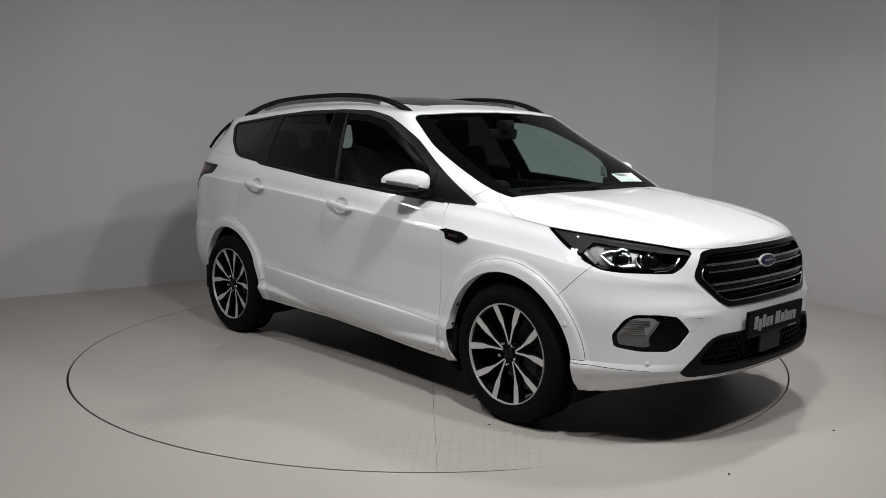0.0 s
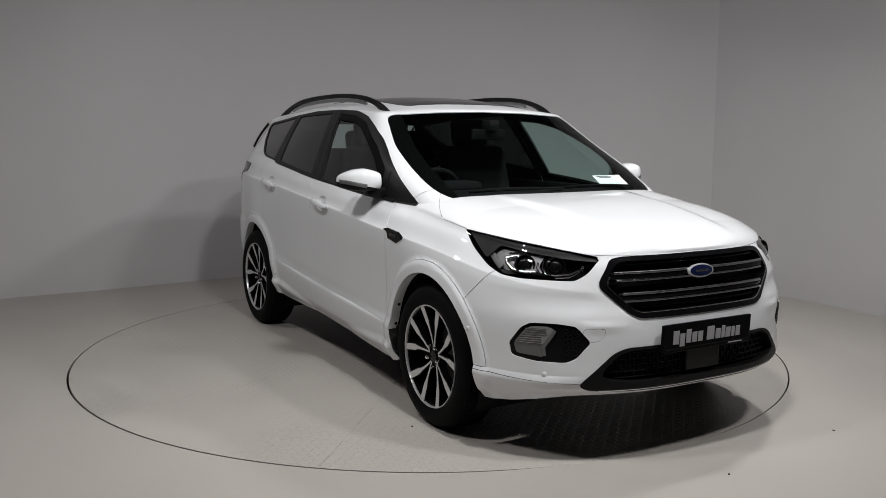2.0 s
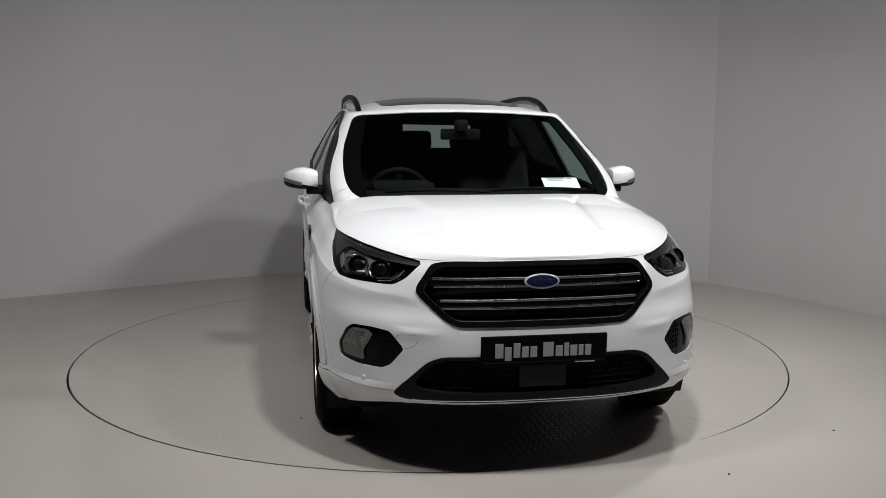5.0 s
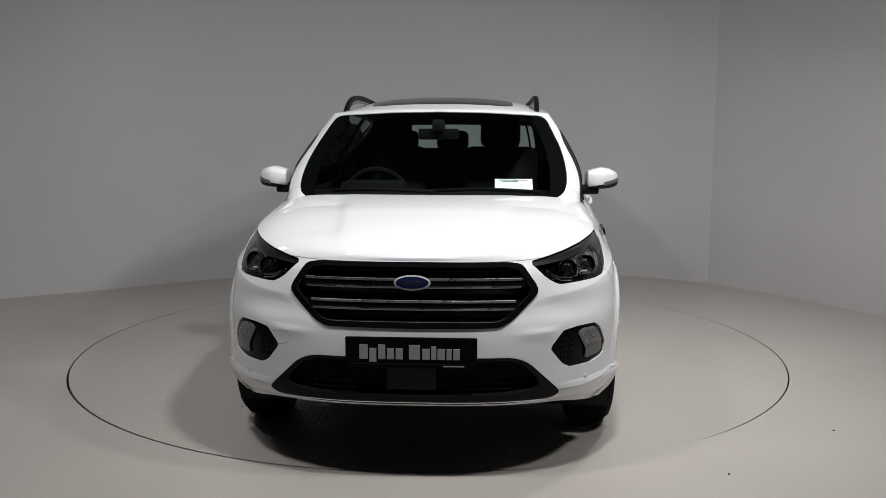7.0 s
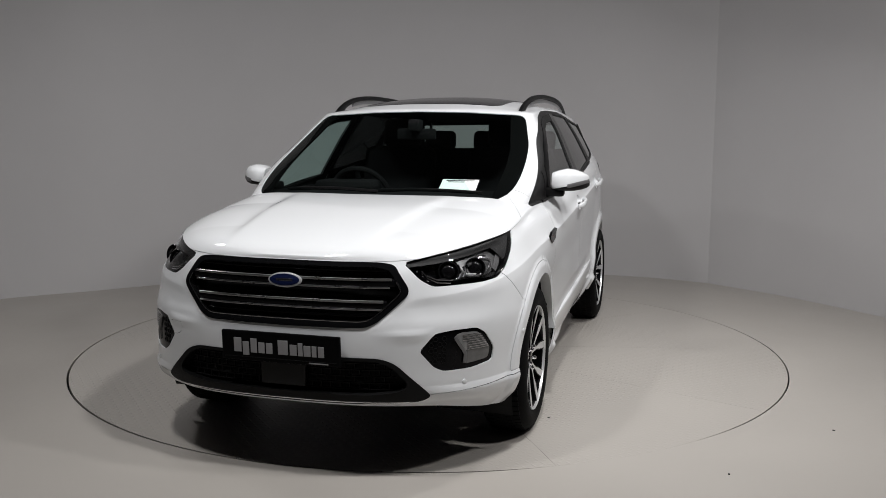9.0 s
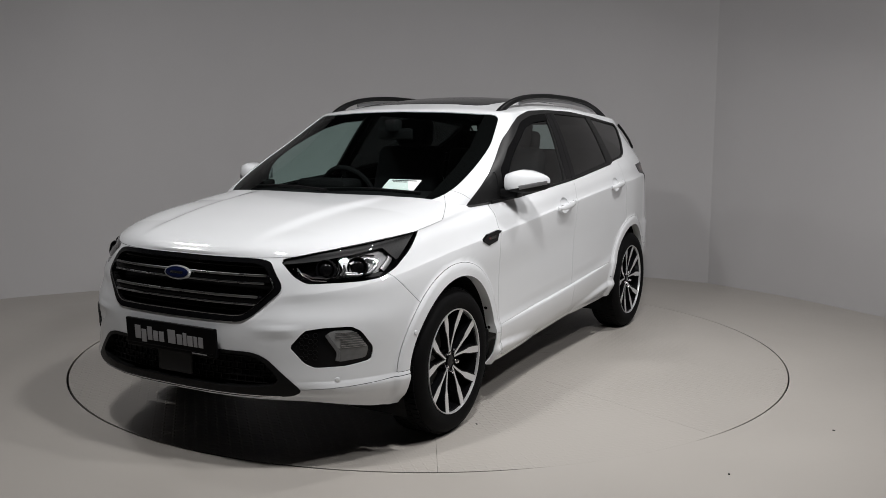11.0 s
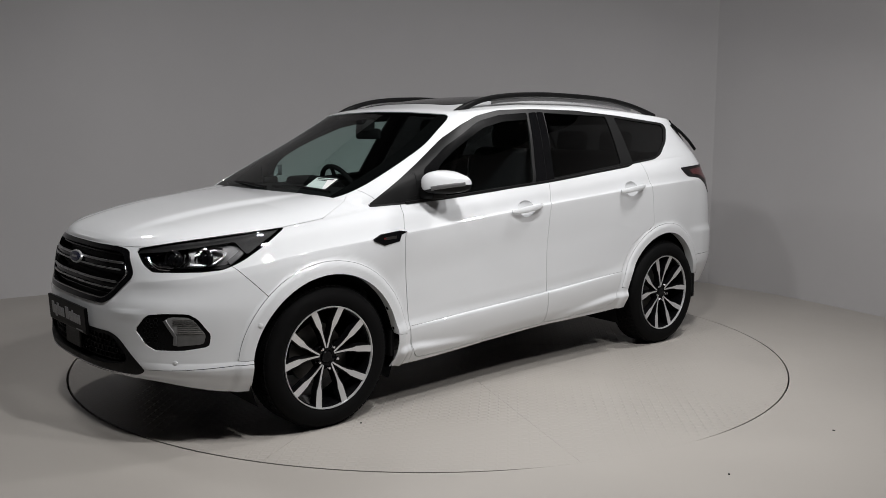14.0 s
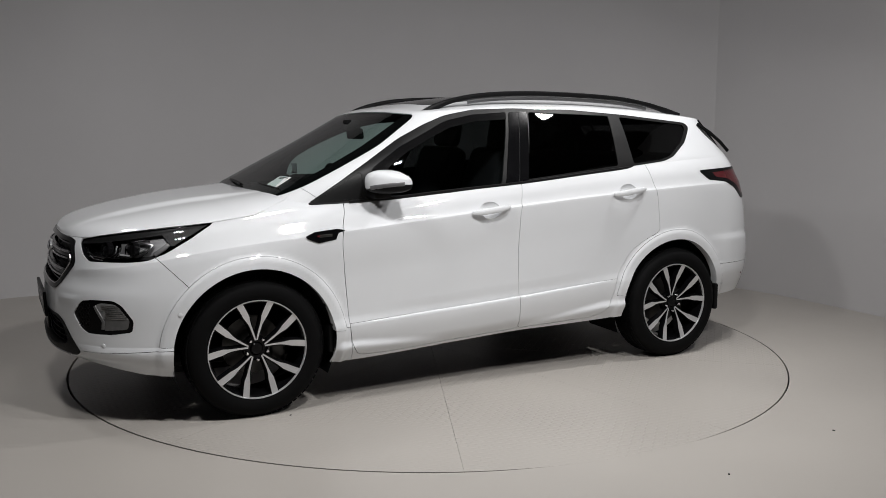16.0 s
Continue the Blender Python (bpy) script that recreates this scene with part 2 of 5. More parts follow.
def room():
    wall_run("wall_back", BACK, "curved grey painted showroom wall behind the turntable")
    wall_run("wall_right", RIGHT, "plain grey painted showroom wall meeting the floor")
    # added walls beside and behind the camera, dark to hold down fill light
    wall_run("wall_left", [np.array(p) for p in ((-6.2, -8.6), (-6.2, -0.6))], "unseen side wall, dark grey to cut bounced light", DARK_WALL)
    wall_run("wall_front", [np.array(p) for p in ((5.3, -8.6), (-6.2, -8.6))], "unseen wall facing the turntable, dark grey to cut bounced light", DARK_WALL)
    wall_run("wall_side", [np.array(p) for p in ((5.3, -3.2), (5.3, -8.6))], "unseen side wall, dark grey to cut bounced light", DARK_WALL)
    # floor with the round opening of the turntable
    vs, fs, n = [], [], 240
    outer = 12.0
    turns = (-180, -140, -110, -90, -82, -77, -58, -53, -46, -30, 0, 40, 55, 120, 180)
    gaps = (12.5, 12.5, 12, 11, 7, 0.6, 0.4, 4, 8, 9, 9, 6, 5, 8, 12.5)  # mm
    for i in range(n):
        a = 2 * math.pi * i / n
        c, s = math.cos(a), math.sin(a)
        inner = TABLE_R + 0.001 * float(np.interp((math.degrees(a) + 180) % 360 - 180, turns, gaps))
        vs += [(inner * c, inner * s, -0.1), (inner * c, inner * s, 0), (outer * c, outer * s, 0)]
    for i in range(n):
        a, b = 3 * i, 3 * ((i + 1) % n)
        fs += [(a, b, b + 1, a + 1), (a + 1, b + 1, b + 2, a + 2)]
    tagged(mesh_ob("floor", vs, fs, FLOOR), "pale beige-grey painted concrete showroom floor", "floor", kind="structure")
    bm = bmesh.new()
    bmesh.ops.create_circle(bm, cap_ends=True, radius=TABLE_R + 0.1, segments=96)
    pit = part("pit_floor", bm, PIT, None)
    pit.location.z = -0.09
    tagged(pit, "dark pit below the turntable", "floor", kind="structure")
    tagged(part("ceiling", box(24, 24, 0.1, at=(0, 0, CEIL + 0.05)), CEILING, None), "plain dark painted showroom ceiling", "ceiling", kind="structure")
    first = None
    for x, y, w in LAMPS:
        if first is None:
            first = new("ceiling_light")
            tagged(first, "square black ceiling floodlight with a bright diffuser", "ceiling light", "ceiling lights")
            first.matrix_basis = lamp_pose(x, y)
            part("housing", box(0.32, 0.32, 0.08, 0.01, at=(0, 0, 0.045)), BLACK_TRIM, first)
            part("bracket", box(0.05, 0.05, 0.16, 0.008, at=(0, 0, 0.12)), BLACK_TRIM, first)
            part("diffuser", box(0.26, 0.26, 0.012, 0.004), LAMP_GLOW, first, "bright diffuser")
        else:
            copy_thing(first, lamp_pose(x, y))


room()
for fx, fy in ((1.252, -2.28), (1.94, -1.74)):
    tagged(part("paint_chip", box(0.014, 0.009, 0.003, 0.001, at=(fx, fy, 0.0015), rot=Matrix.Rotation(fx, 3, "Z")), PIT, None), "tiny dark chip lying on the floor", "chip", "chips on the floor")


def turntable():
    table = tagged(new("turntable"), "round chequer-plate turntable painted pale beige-grey, flush with the floor", "turntable")
    edge = lathe([(TABLE_R - 0.012, -0.07), (TABLE_R - 0.004, -0.07), (TABLE_R - 0.004, -0.002), (TABLE_R - 0.012, -0.002)], 160, closed=True)
    part("rim", edge, PIT, table, "dark steel rim")
    for k in range(10):
        a0, a1 = math.radians(-41 + 36 * k), math.radians(-5 + 36 * k)
        n, out = 24, []
        for i in range(n + 1):
            g = 0.0006 / TABLE_R
            a = a0 + g + (a1 - a0 - 2 * g) * i / n
            out.append((TABLE_R * math.cos(a), TABLE_R * math.sin(a)))
        m = (a0 + a1) / 2
        bm = prism([(0.004 * math.cos(m), 0.004 * math.sin(m))] + out, 0.02)
        bmesh.ops.translate(bm, vec=(0, 0, -0.02), verts=bm.verts)
        part("sector_plate", bm, TREAD, table)
    for k, (x, y) in enumerate(((1.42, -0.88), (1.30, 1.02))):
        chip = box(0.012, 0.008, 0.003, 0.001, at=(x, y, 0.0015), rot=Matrix.Rotation(k, 3, "Z"))
        part("paint_chip", chip, PIT, table, "tiny dark paint chip")
    return table


TABLE = turntable()


# ---------------------------------------------------------------- car body surface
# Car space: x forward from the front axle, y to the car's left, z up from the floor.
def curve(*pts):
    """A smooth monotone curve through (x, y) pairs."""
    pts = sorted(pts)
    X, Y = np.array([p[0] for p in pts], float), np.array([p[1] for p in pts], float)
    h = np.diff(X)
    d = np.diff(Y) / h
    m = np.zeros(len(X))
    m[0], m[-1] = d[0], d[-1]
    for i in range(1, len(X) - 1):
        if d[i - 1] * d[i] > 0:
            w1, w2 = 2 * h[i] + h[i - 1], h[i] + 2 * h[i - 1]
            m[i] = (w1 + w2) / (w1 / d[i - 1] + w2 / d[i])

    def f(x):
        x = np.clip(np.asarray(x, float), X[0], X[-1])
        i = np.clip(np.searchsorted(X, x) - 1, 0, len(X) - 2)
        t = (x - X[i]) / h[i]
        return (2 * t ** 3 - 3 * t ** 2 + 1) * Y[i] + (t ** 3 - 2 * t ** 2 + t) * h[i] * m[i] + (3 * t ** 2 - 2 * t ** 3) * Y[i + 1] + (t ** 3 - t ** 2) * h[i] * m[i + 1]

    return f


# height lines along the car
SILL = curve((0.95, 0.322), (0.75, 0.305), (0.6, 0.272), (0.48, 0.248), (0.3, 0.240), (0.0, 0.238), (-0.42, 0.225), (-1.1, 0.250), (-1.53, 0.272), (-2.2, 0.290), (-3.0, 0.34), (-3.6, 0.36))
LOW = curve((0.95, 0.40), (0.5, 0.40), (0.0, 0.41), (-0.45, 0.42), (-0.91, 0.444), (-1.52, 0.478), (-2.2, 0.525), (-3.0, 0.57), (-3.6, 0.58))
SHOULDER = curve((0.95, 0.72), (0.5, 0.80), (0.2, 0.85), (-0.44, 0.911), (-0.8, 0.943), (-1.44, 0.998), (-2.25, 1.055), (-2.9, 1.085), (-3.6, 1.10))
BELT = curve((0.86, 0.898), (0.758, 0.905), (0.5, 0.938), (0.18, 0.985), (-0.1, 1.02), (-0.29, 1.042), (-0.48, 1.056), (-0.76, 1.075), (-1.1, 1.104), (-1.57, 1.138), (-2.04, 1.182), (-2.66, 1.234), (-3.3, 1.27))
ROOF_EDGE = curve((-0.9, 1.53), (-1.05, 1.53), (-1.2, 1.54), (-1.6, 1.565), (-2.0, 1.568), (-2.5, 1.553), (-2.9, 1.525), (-3.2, 1.50))
COLS = np.array([0.1, -0.3, -1.2, -2.2, -2.7, -3.1])
# half widths at those stations, level by level (0 sill, 1 lower crease, 2 shoulder, 3 belt, 4 roof edge)
WIDTHS = (
    (0.0, 0.835, 0.83, 0.83, 0.83, 0.82, 0.80),
    (0.4, 0.885, 0.878, 0.878, 0.875, 0.865, 0.83),
    (0.97, 0.905, 0.897, 0.897, 0.890, 0.880, 0.845),
    (1.0, 0.905, 0.896, 0.895, 0.889, 0.879, 0.845),
    (1.10, 0.905, 0.887, 0.884, 0.882, 0.880, 0.847),
    (1.5, 0.910, 0.892, 0.891, 0.889, 0.888, 0.85),
    (1.9, 0.895, 0.904, 0.911, 0.901, 0.889, 0.85),
    (2.0, 0.885, 0.903, 0.914, 0.903, 0.888, 0.848),
    (2.04, 0.881, 0.899, 0.910, 0.899, 0.884, 0.845),
    (2.1, 0.875, 0.892, 0.904, 0.893, 0.878, 0.840),
    (2.6, 0.835, 0.85, 0.885, 0.872, 0.853, 0.815),
    (3.0, 0.80, 0.80, 0.858, 0.842, 0.815, 0.78),
    (3.3, 0.80, 0.815, 0.808, 0.790, 0.762, 0.735),
    (3.65, 0.765, 0.775, 0.740, 0.718, 0.694, 0.685),
    (4.0, 0.71, 0.71, 0.652, 0.632, 0.618, 0.640),
)
WIDTH_CURVES = [curve(*[(row[0], row[1 + i]) for row in WIDTHS]) for i in range(6)]
NOSE = curve((0.20, 0.80), (0.30, 0.87), (0.345, 0.905), (0.40, 0.908), (0.47, 0.905), (0.56, 0.903), (0.64, 0.896), (0.70, 0.878), (0.80, 0.860), (0.86, 0.845), (0.90, 0.822), (1.0, 0.78))
TAIL = curve((0.2, -3.50), (0.4, -3.585), (0.6, -3.60), (0.75, -3.585), (0.95, -3.55), (1.2, -3.44), (1.5, -3.23), (1.6, -3.14))
SCREEN = curve((1.0, 0.02), (1.05, -0.06), (1.2, -0.315), (1.35, -0.585), (1.545, -0.955), (1.65, -1.16))
BOW = curve((1.0, 0.06), (1.09, 0.075), (1.16, 0.11), (1.25, 0.145), (1.334, 0.16), (1.515, 0.092), (1.65, 0.04))   # how far the windscreen's sides lie behind its middle
CORNER_N = 9.0


def screen_x(y, z, w):
    """x of the windscreen at half width y and height z, w the half width of the sides there."""
    f = np.clip(np.abs(y) / w, 0, 1)
    c = np.clip(1 - f ** CORNER_N, 0, 1) ** (1 / CORNER_N)
    return -1.3 + (SCREEN(z) + 1.3) * c - BOW(z) * f ** 2.5 * c


BONNET = curve((0.86, 0.895), (0.82, 0.914), (0.79, 0.936), (0.74, 0.960), (0.6, 1.002), (0.4, 1.042), (0.2, 1.071), (0.0, 1.090), (-0.2, 1.103), (-0.5, 1.118))
ROOF_TOP = curve((-0.9, 1.538), (-1.0, 1.560), (-1.3, 1.612), (-1.7, 1.645), (-2.1, 1.648), (-2.5, 1.625), (-2.9, 1.578), (-3.2, 1.52))


def width(x, h):
    """Half width of the sides, smooth along the car."""
    x, h = np.broadcast_arrays(np.asarray(x, float), np.asarray(h, float))
    Y = np.stack([c(h) for c in WIDTH_CURVES])
    X = COLS[::-1]
    Y = Y[::-1]
    d = np.diff(Y, axis=0) / np.diff(X).reshape(-1, *[1] * x.ndim)
    m = np.concatenate([d[:1] * 0.5, (d[1:] + d[:-1]) / 2, d[-1:] * 0])
    xc = np.clip(x, X[0], X[-1])
    i = np.clip(np.searchsorted(X, xc) - 1, 0, len(X) - 2)
    hh = X[i + 1] - X[i]
    t = (xc - X[i]) / hh
    g = lambda a, k: np.take_along_axis(a, k[None], 0)[0]
    return (2 * t ** 3 - 3 * t ** 2 + 1) * g(Y, i) + (t ** 3 - 2 * t ** 2 + t) * hh * g(m, i) + (3 * t ** 2 - 2 * t ** 3) * g(Y, i + 1) + (t ** 3 - t ** 2) * hh * g(m, i + 1)


def height(x, h):
    x, h = np.broadcast_arrays(np.asarray(x, float), np.asarray(h, float))
    L = np.stack([SILL(x), LOW(x), SHOULDER(x), BELT(x), ROOF_EDGE(x)])
    i = np.clip(np.floor(h).astype(int), 0, 3)
    t = h - i
    a = np.take_along_axis(L, i[None], 0)[0]
    b = np.take_along_axis(L, (i + 1)[None], 0)[0]
    return a + (b - a) * t


def stations(front, side, rear, n, nr):
    """Plan parameters: kind (0 nose, 1 side, 2 tail) and value, evenly spread along the outline."""
    turn = math.acos(0.35 ** (n / 2))
    ahead = np.arcsin(np.linspace(0, 0.85, front // 2, endpoint=False) ** (n / 2))
    a = np.concatenate([ahead, np.linspace(math.asin(0.85 ** (n / 2)), turn, front // 4, endpoint=False), np.arccos(np.linspace(0.35, 0.0, front // 4, endpoint=False) ** (n / 2))])
    e = np.arcsin(np.linspace(0, 0.9, rear, endpoint=False) ** (nr / 2))
    e = np.concatenate([e, np.linspace(math.asin(0.9 ** (nr / 2)), np.pi / 2, rear // 2)])
    return [(0, v) for v in a] + [(1, v) for v in np.linspace(0, 1, side, endpoint=False)] + [(2, v) for v in e]


def ring(st, h, nose, xf, xr, n, nr, level):
    """x, y, z of a level line round half the car."""
    k, v = np.array([s[0] for s in st]), np.array([s[1] for s in st])
    z = np.full(len(st), 0.7 if h < 3 else 1.2)
    for _ in range(6):
        bow = BOW(z) * np.abs(np.sin(v)) ** (5 / n) * np.abs(np.cos(v)) ** (2 / n) if nose is SCREEN else 0.0
        x = np.where(k == 0, xf + (nose(z) - xf) * np.abs(np.cos(v)) ** (2 / n) - bow, np.where(k == 1, xf + (xr - xf) * v, xr + (TAIL(z) - xr) * np.sin(v) ** (2 / nr)))
        z = level(x, h)
    f = np.where(k == 0, np.abs(np.sin(v)) ** (2 / n), np.where(k == 2, np.abs(np.cos(v)) ** (2 / nr), 1.0))
    return np.stack([x, width(x, h) * f, z], 1)


def grid_faces(rows, cols):
    a = np.arange(rows * cols).reshape(rows, cols)
    q = np.stack([a[:-1, :-1], a[:-1, 1:], a[1:, 1:], a[1:, :-1]], -1).reshape(-1, 4)
    return np.concatenate([q[:, [0, 1, 2]], q[:, [0, 2, 3]]])


def join(*meshes):
    V, F, o = [], [], 0
    for v, f in meshes:
        V.append(v)
        F.append(f + o)
        o += len(v)
    return np.concatenate(V), np.concatenate(F)


def weld(V, F):
    key = np.round(V[:, :3] * 20000).astype(np.int64)
    _, first, inv = np.unique(key, axis=0, return_index=True, return_inverse=True)
    F = inv.reshape(-1)[F]
    F = F[(F[:, 0] != F[:, 1]) & (F[:, 1] != F[:, 2]) & (F[:, 0] != F[:, 2])]
    return V[first], F


def with_normals(V, F):
    """Appends smooth vertex normals; the middle plane keeps them in it."""
    n = np.zeros_like(V[:, :3])
    c = np.cross(V[F[:, 1], :3] - V[F[:, 0], :3], V[F[:, 2], :3] - V[F[:, 0], :3])
    for i in range(3):
        np.add.at(n, F[:, i], c)
    n[np.abs(V[:, 1]) < 1e-4, 1] = 0
    n /= np.linalg.norm(n, axis=1, keepdims=True) + 1e-12
    return np.concatenate([V[:, :3], n], 1), F


LOW_H = np.concatenate([np.linspace(0, 0.95, 20), [0.975, 1.0, 1.011, 1.015, 1.022, 1.035, 1.05, 1.07, 1.10], np.linspace(1.15, 1.9, 24), np.linspace(1.92, 2.1, 10), np.linspace(2.15, 3.0, 13)])


def lower_shell():
    st = stations(100, 200, 50, 2.8, 4.2)
    g = np.stack([ring(st, h, NOSE, 0.0, -2.7, 2.8, 4.2, height) for h in LOW_H])
    # wheel arch lips stand a little proud
    for ax in (0.0, -2.69):
        r = np.hypot(g[..., 0] - ax, g[..., 2] - 0.345)
        g[..., 1] += 0.016 * np.clip((0.478 - r) / 0.02, 0, 1) * np.clip((g[..., 1] - 0.6) / 0.1, 0, 1)
    # doors: hollow above the lower moulding, which kicks out towards both wheels
    x, z = g[..., 0].copy(), g[..., 2].copy()
    ends = np.clip((-0.50 - x) / 0.45, 0, 1) * np.clip((x + 2.20) / 0.30, 0, 1)
    up = np.clip((z - LOW(x)) / 0.07, 0, 1)
    g[..., 1] -= np.where(z > LOW(x) + 0.0065, 0.014 * ends * (1 - up) ** 1.3, 0)
    kick = np.clip((x + 1.05) / 0.5, 0, 1) * (x < -0.42) + np.clip((-1.62 - x) / 0.5, 0, 1) * (x > -2.3)
    brow = SILL(x) + 0.055 + 0.055 * kick
    g[..., 1] += 0.020 * np.sqrt(np.clip(kick, 0, 1)) * np.clip((brow - z) / 0.03, 0, 1) * (z < LOW(x))
    # bumper: the band below the headlamps and grille wings is hollowed towards the fog lamps
    front = np.clip((g[..., 0] - 0.35) / 0.3, 0, 1)
    top = 0.765 + 0.03 * np.clip((0.8 - g[..., 0]) / 0.4, 0, 1)
    dent = np.clip((top - g[..., 2]) / 0.05, 0, 1) * np.clip((g[..., 2] - 0.628) / 0.09, 0, 1) * np.clip((g[..., 1] - 0.47) / 0.10, 0, 1)
    g[..., 0] -= 0.007 * front * dent * dent * (3 - 2 * dent)
    ridge = np.clip((0.632 - g[..., 2]) / 0.012, 0, 1) * np.clip((g[..., 2] - 0.575) / 0.045, 0, 1) * np.clip((g[..., 1] - 0.38) / 0.12, 0, 1) * np.clip((0.62 - g[..., 1]) / 0.06, 0, 1)
    g[..., 0] += 0.008 * front * ridge
    ledge = np.clip((0.40 - g[..., 2]) / 0.03, 0, 1) * np.clip((g[..., 1] - 0.55) / 0.15, 0, 1) * np.clip((g[..., 0] - 0.2) / 0.2, 0, 1)
    g[..., :2] *= 1 + 0.011 * ledge[..., None]
    # rear bumper bulge
    rear = np.clip((-2.95 - g[..., 0]) / 0.25, 0, 1) * np.clip((0.76 - g[..., 2]) / 0.03, 0, 1) * np.clip((g[..., 2] - 0.40) / 0.1, 0, 1)
    g[..., 1] *= 1 + 0.014 * rear
    return g.reshape(-1, 3), grid_faces(len(LOW_H), len(st))


def bonnet_z(x, y, q, edge_z):
    zc = BONNET(x)
    crease = 0.33 + 0.10 * np.clip((0.7 - x) / 0.9, 0, 1)
    dome = 0.017 * (1 / (1 + np.exp((np.abs(y) - crease) / 0.014)) - 1) * np.clip((0.80 - x) / 0.25, 0, 1) * np.clip((x + 0.20) / 0.30, 0, 1)
    return zc - (zc - edge_z) * q ** (6.2 + 1.8 * np.clip((0.1 - x) / 0.3, 0, 1)) + dome * (1 - q ** 6)


def deck_shell():
    st = stations(100, 200, 50, 2.8, 4.2)
    J = ring(st, 3.0, NOSE, 0.0, -2.7, 2.8, 4.2, height)
    J = J[J[:, 0] > -0.62]
    qs = np.concatenate([np.linspace(1, 0.9, 8, endpoint=False), np.linspace(0.9, 0, 100)])
    rows = []
    for q in qs:
        y = J[:, 1] * q
        lift = (bonnet_z(J[:, 0], y, q, J[:, 2]) - J[:, 2]) * np.clip(J[:, 1] / 0.15, 0, 1)
        rows.append(np.stack([J[:, 0], y, J[:, 2] + lift], 1))
    g = np.stack(rows)
    return g.reshape(-1, 3), grid_faces(len(qs), len(J))


def cabin_level(x, h):
    z0 = BELT(np.minimum(x, -0.29)) - 0.03 * np.clip((x + 0.35) / 0.2, 0, 1)
    return z0 + (ROOF_EDGE(x) - z0) * (h - 3)


CABIN_H = np.linspace(3.0, 4.0, 46)


def cabin_shell():
    st = stations(140, 120, 40, CORNER_N, 4.2)
    g = np.stack([ring(st, h, SCREEN, -1.3, -2.7, CORNER_N, 4.2, cabin_level) for h in CABIN_H])
    top = g[-1]
    rs = np.linspace(1, 0, 26)[1:]
    caps = []
    for r in rs:
        y = top[:, 1] * r
        cx = -1.9 + (top[:, 0] + 1.9) * (0.12 + 0.88 * (1 - (1 - r) ** 1.15))
        caps.append((cx, y))
    rows = [top]
    for cx, y in caps:
        edge = np.interp(cx, top[::-1, 0], top[::-1, 1])
        ez = ROOF_EDGE(cx)
        q = np.clip(np.abs(y) / np.maximum(edge, 1e-3), 0, 1)
        z = ez + np.maximum(ROOF_TOP(cx) - ez, 0) * (1 - q ** 2.6)
        rows.append(np.stack([cx, y, z], 1))
    cap = np.stack(rows)
    a = (g.reshape(-1, 3), grid_faces(len(CABIN_H), len(st)))
    b = (cap.reshape(-1, 3), grid_faces(len(rows), len(st)))
    return join(a, b)


# ---------------------------------------------------------------- cutting panels out of the surface
def fillet(pts, r, n=5):
    """Rounds the corners of an outline."""
    out, k = [], len(pts)
    for i in range(k):
        p, a, b = (np.array(pts[j % k], float) for j in (i, i - 1, i + 1))
        da, db = a - p, b - p
        la, lb = np.linalg.norm(da), np.linalg.norm(db)
        s, e = p + da / la * min(r, la * 0.45), p + db / lb * min(r, lb * 0.45)
        for j in range(n):
            t = j / (n - 1)
            out.append((1 - t) ** 2 * s + 2 * t * (1 - t) * p + t * t * e)
    return np.array(out)


def outline_distance(P, Q):
    """Signed distance of points P from the closed outline Q, negative inside."""
    best, inside = np.full(len(P), 1e9), np.zeros(len(P), bool)
    for a, b in zip(Q, np.roll(Q, -1, 0)):
        d = b - a
        t = np.clip(((P - a) @ d) / (d @ d + 1e-12), 0, 1)
        best = np.minimum(best, np.linalg.norm(P - a - t[:, None] * d, axis=1))
        cross = (a[1] > P[:, 1]) != (b[1] > P[:, 1])
        with np.errstate(divide="ignore", invalid="ignore"):
            xs = a[0] + (P[:, 1] - a[1]) * d[0] / (d[1] if d[1] else 1e-12)
        inside ^= cross & (P[:, 0] < xs)
    return np.where(inside, -best, best)


def split(V, F, phi):
    """Cuts triangles along phi = 0. Returns vertices, faces inside and faces outside."""
    phi = np.where(np.abs(phi) < 1e-6, 1e-6, phi)
    s = phi[F] < 0
    k = s.sum(1)
    ins, outs = [F[k == 3]], [F[k == 0]]
    for lone, m in ((True, k == 1), (False, k == 2)):
        f, sf = F[m], s[m]
        if not len(f):
            continue
        i = np.argmax(sf == lone, 1)
        r = np.arange(len(f))
        a, b, c = f[r, i], f[r, (i + 1) % 3], f[r, (i + 2) % 3]

        def cut(p, q):
            t = (phi[p] / (phi[p] - phi[q]))[:, None]
            return V[p] * (1 - t) + V[q] * t

        n0 = len(V)
        V = np.concatenate([V, cut(a, b), cut(a, c)])
        phi = np.concatenate([phi, np.zeros(2 * len(f))])
        ab, ac = n0 + r, n0 + len(f) + r
        tri = np.stack([a, ab, ac], 1)
        quad = np.concatenate([np.stack([ab, b, c], 1), np.stack([ab, c, ac], 1)])
        (ins if lone else outs).append(tri)
        (outs if lone else ins).append(quad)
    return V, np.concatenate(ins), np.concatenate(outs)


class Shell:
    """What is left of the body surface, from which panels are cut."""

    def __init__(self, V, F):
        self.V, self.F = V, F

    def take(self, distance, mask, keep=True):
        V, F = self.V, self.F
        c = V[F].mean(1)
        m = mask(c[:, :3], c[:, 3:])
        V2, i, o = split(V, F[m], distance(V))
        self.V, self.F = V2, np.concatenate([F[~m], o])
        return compact(V2, i)


def compact(V, F):
    used, inv = np.unique(F, return_inverse=True)
    return V[used], inv.reshape(-1, 3)


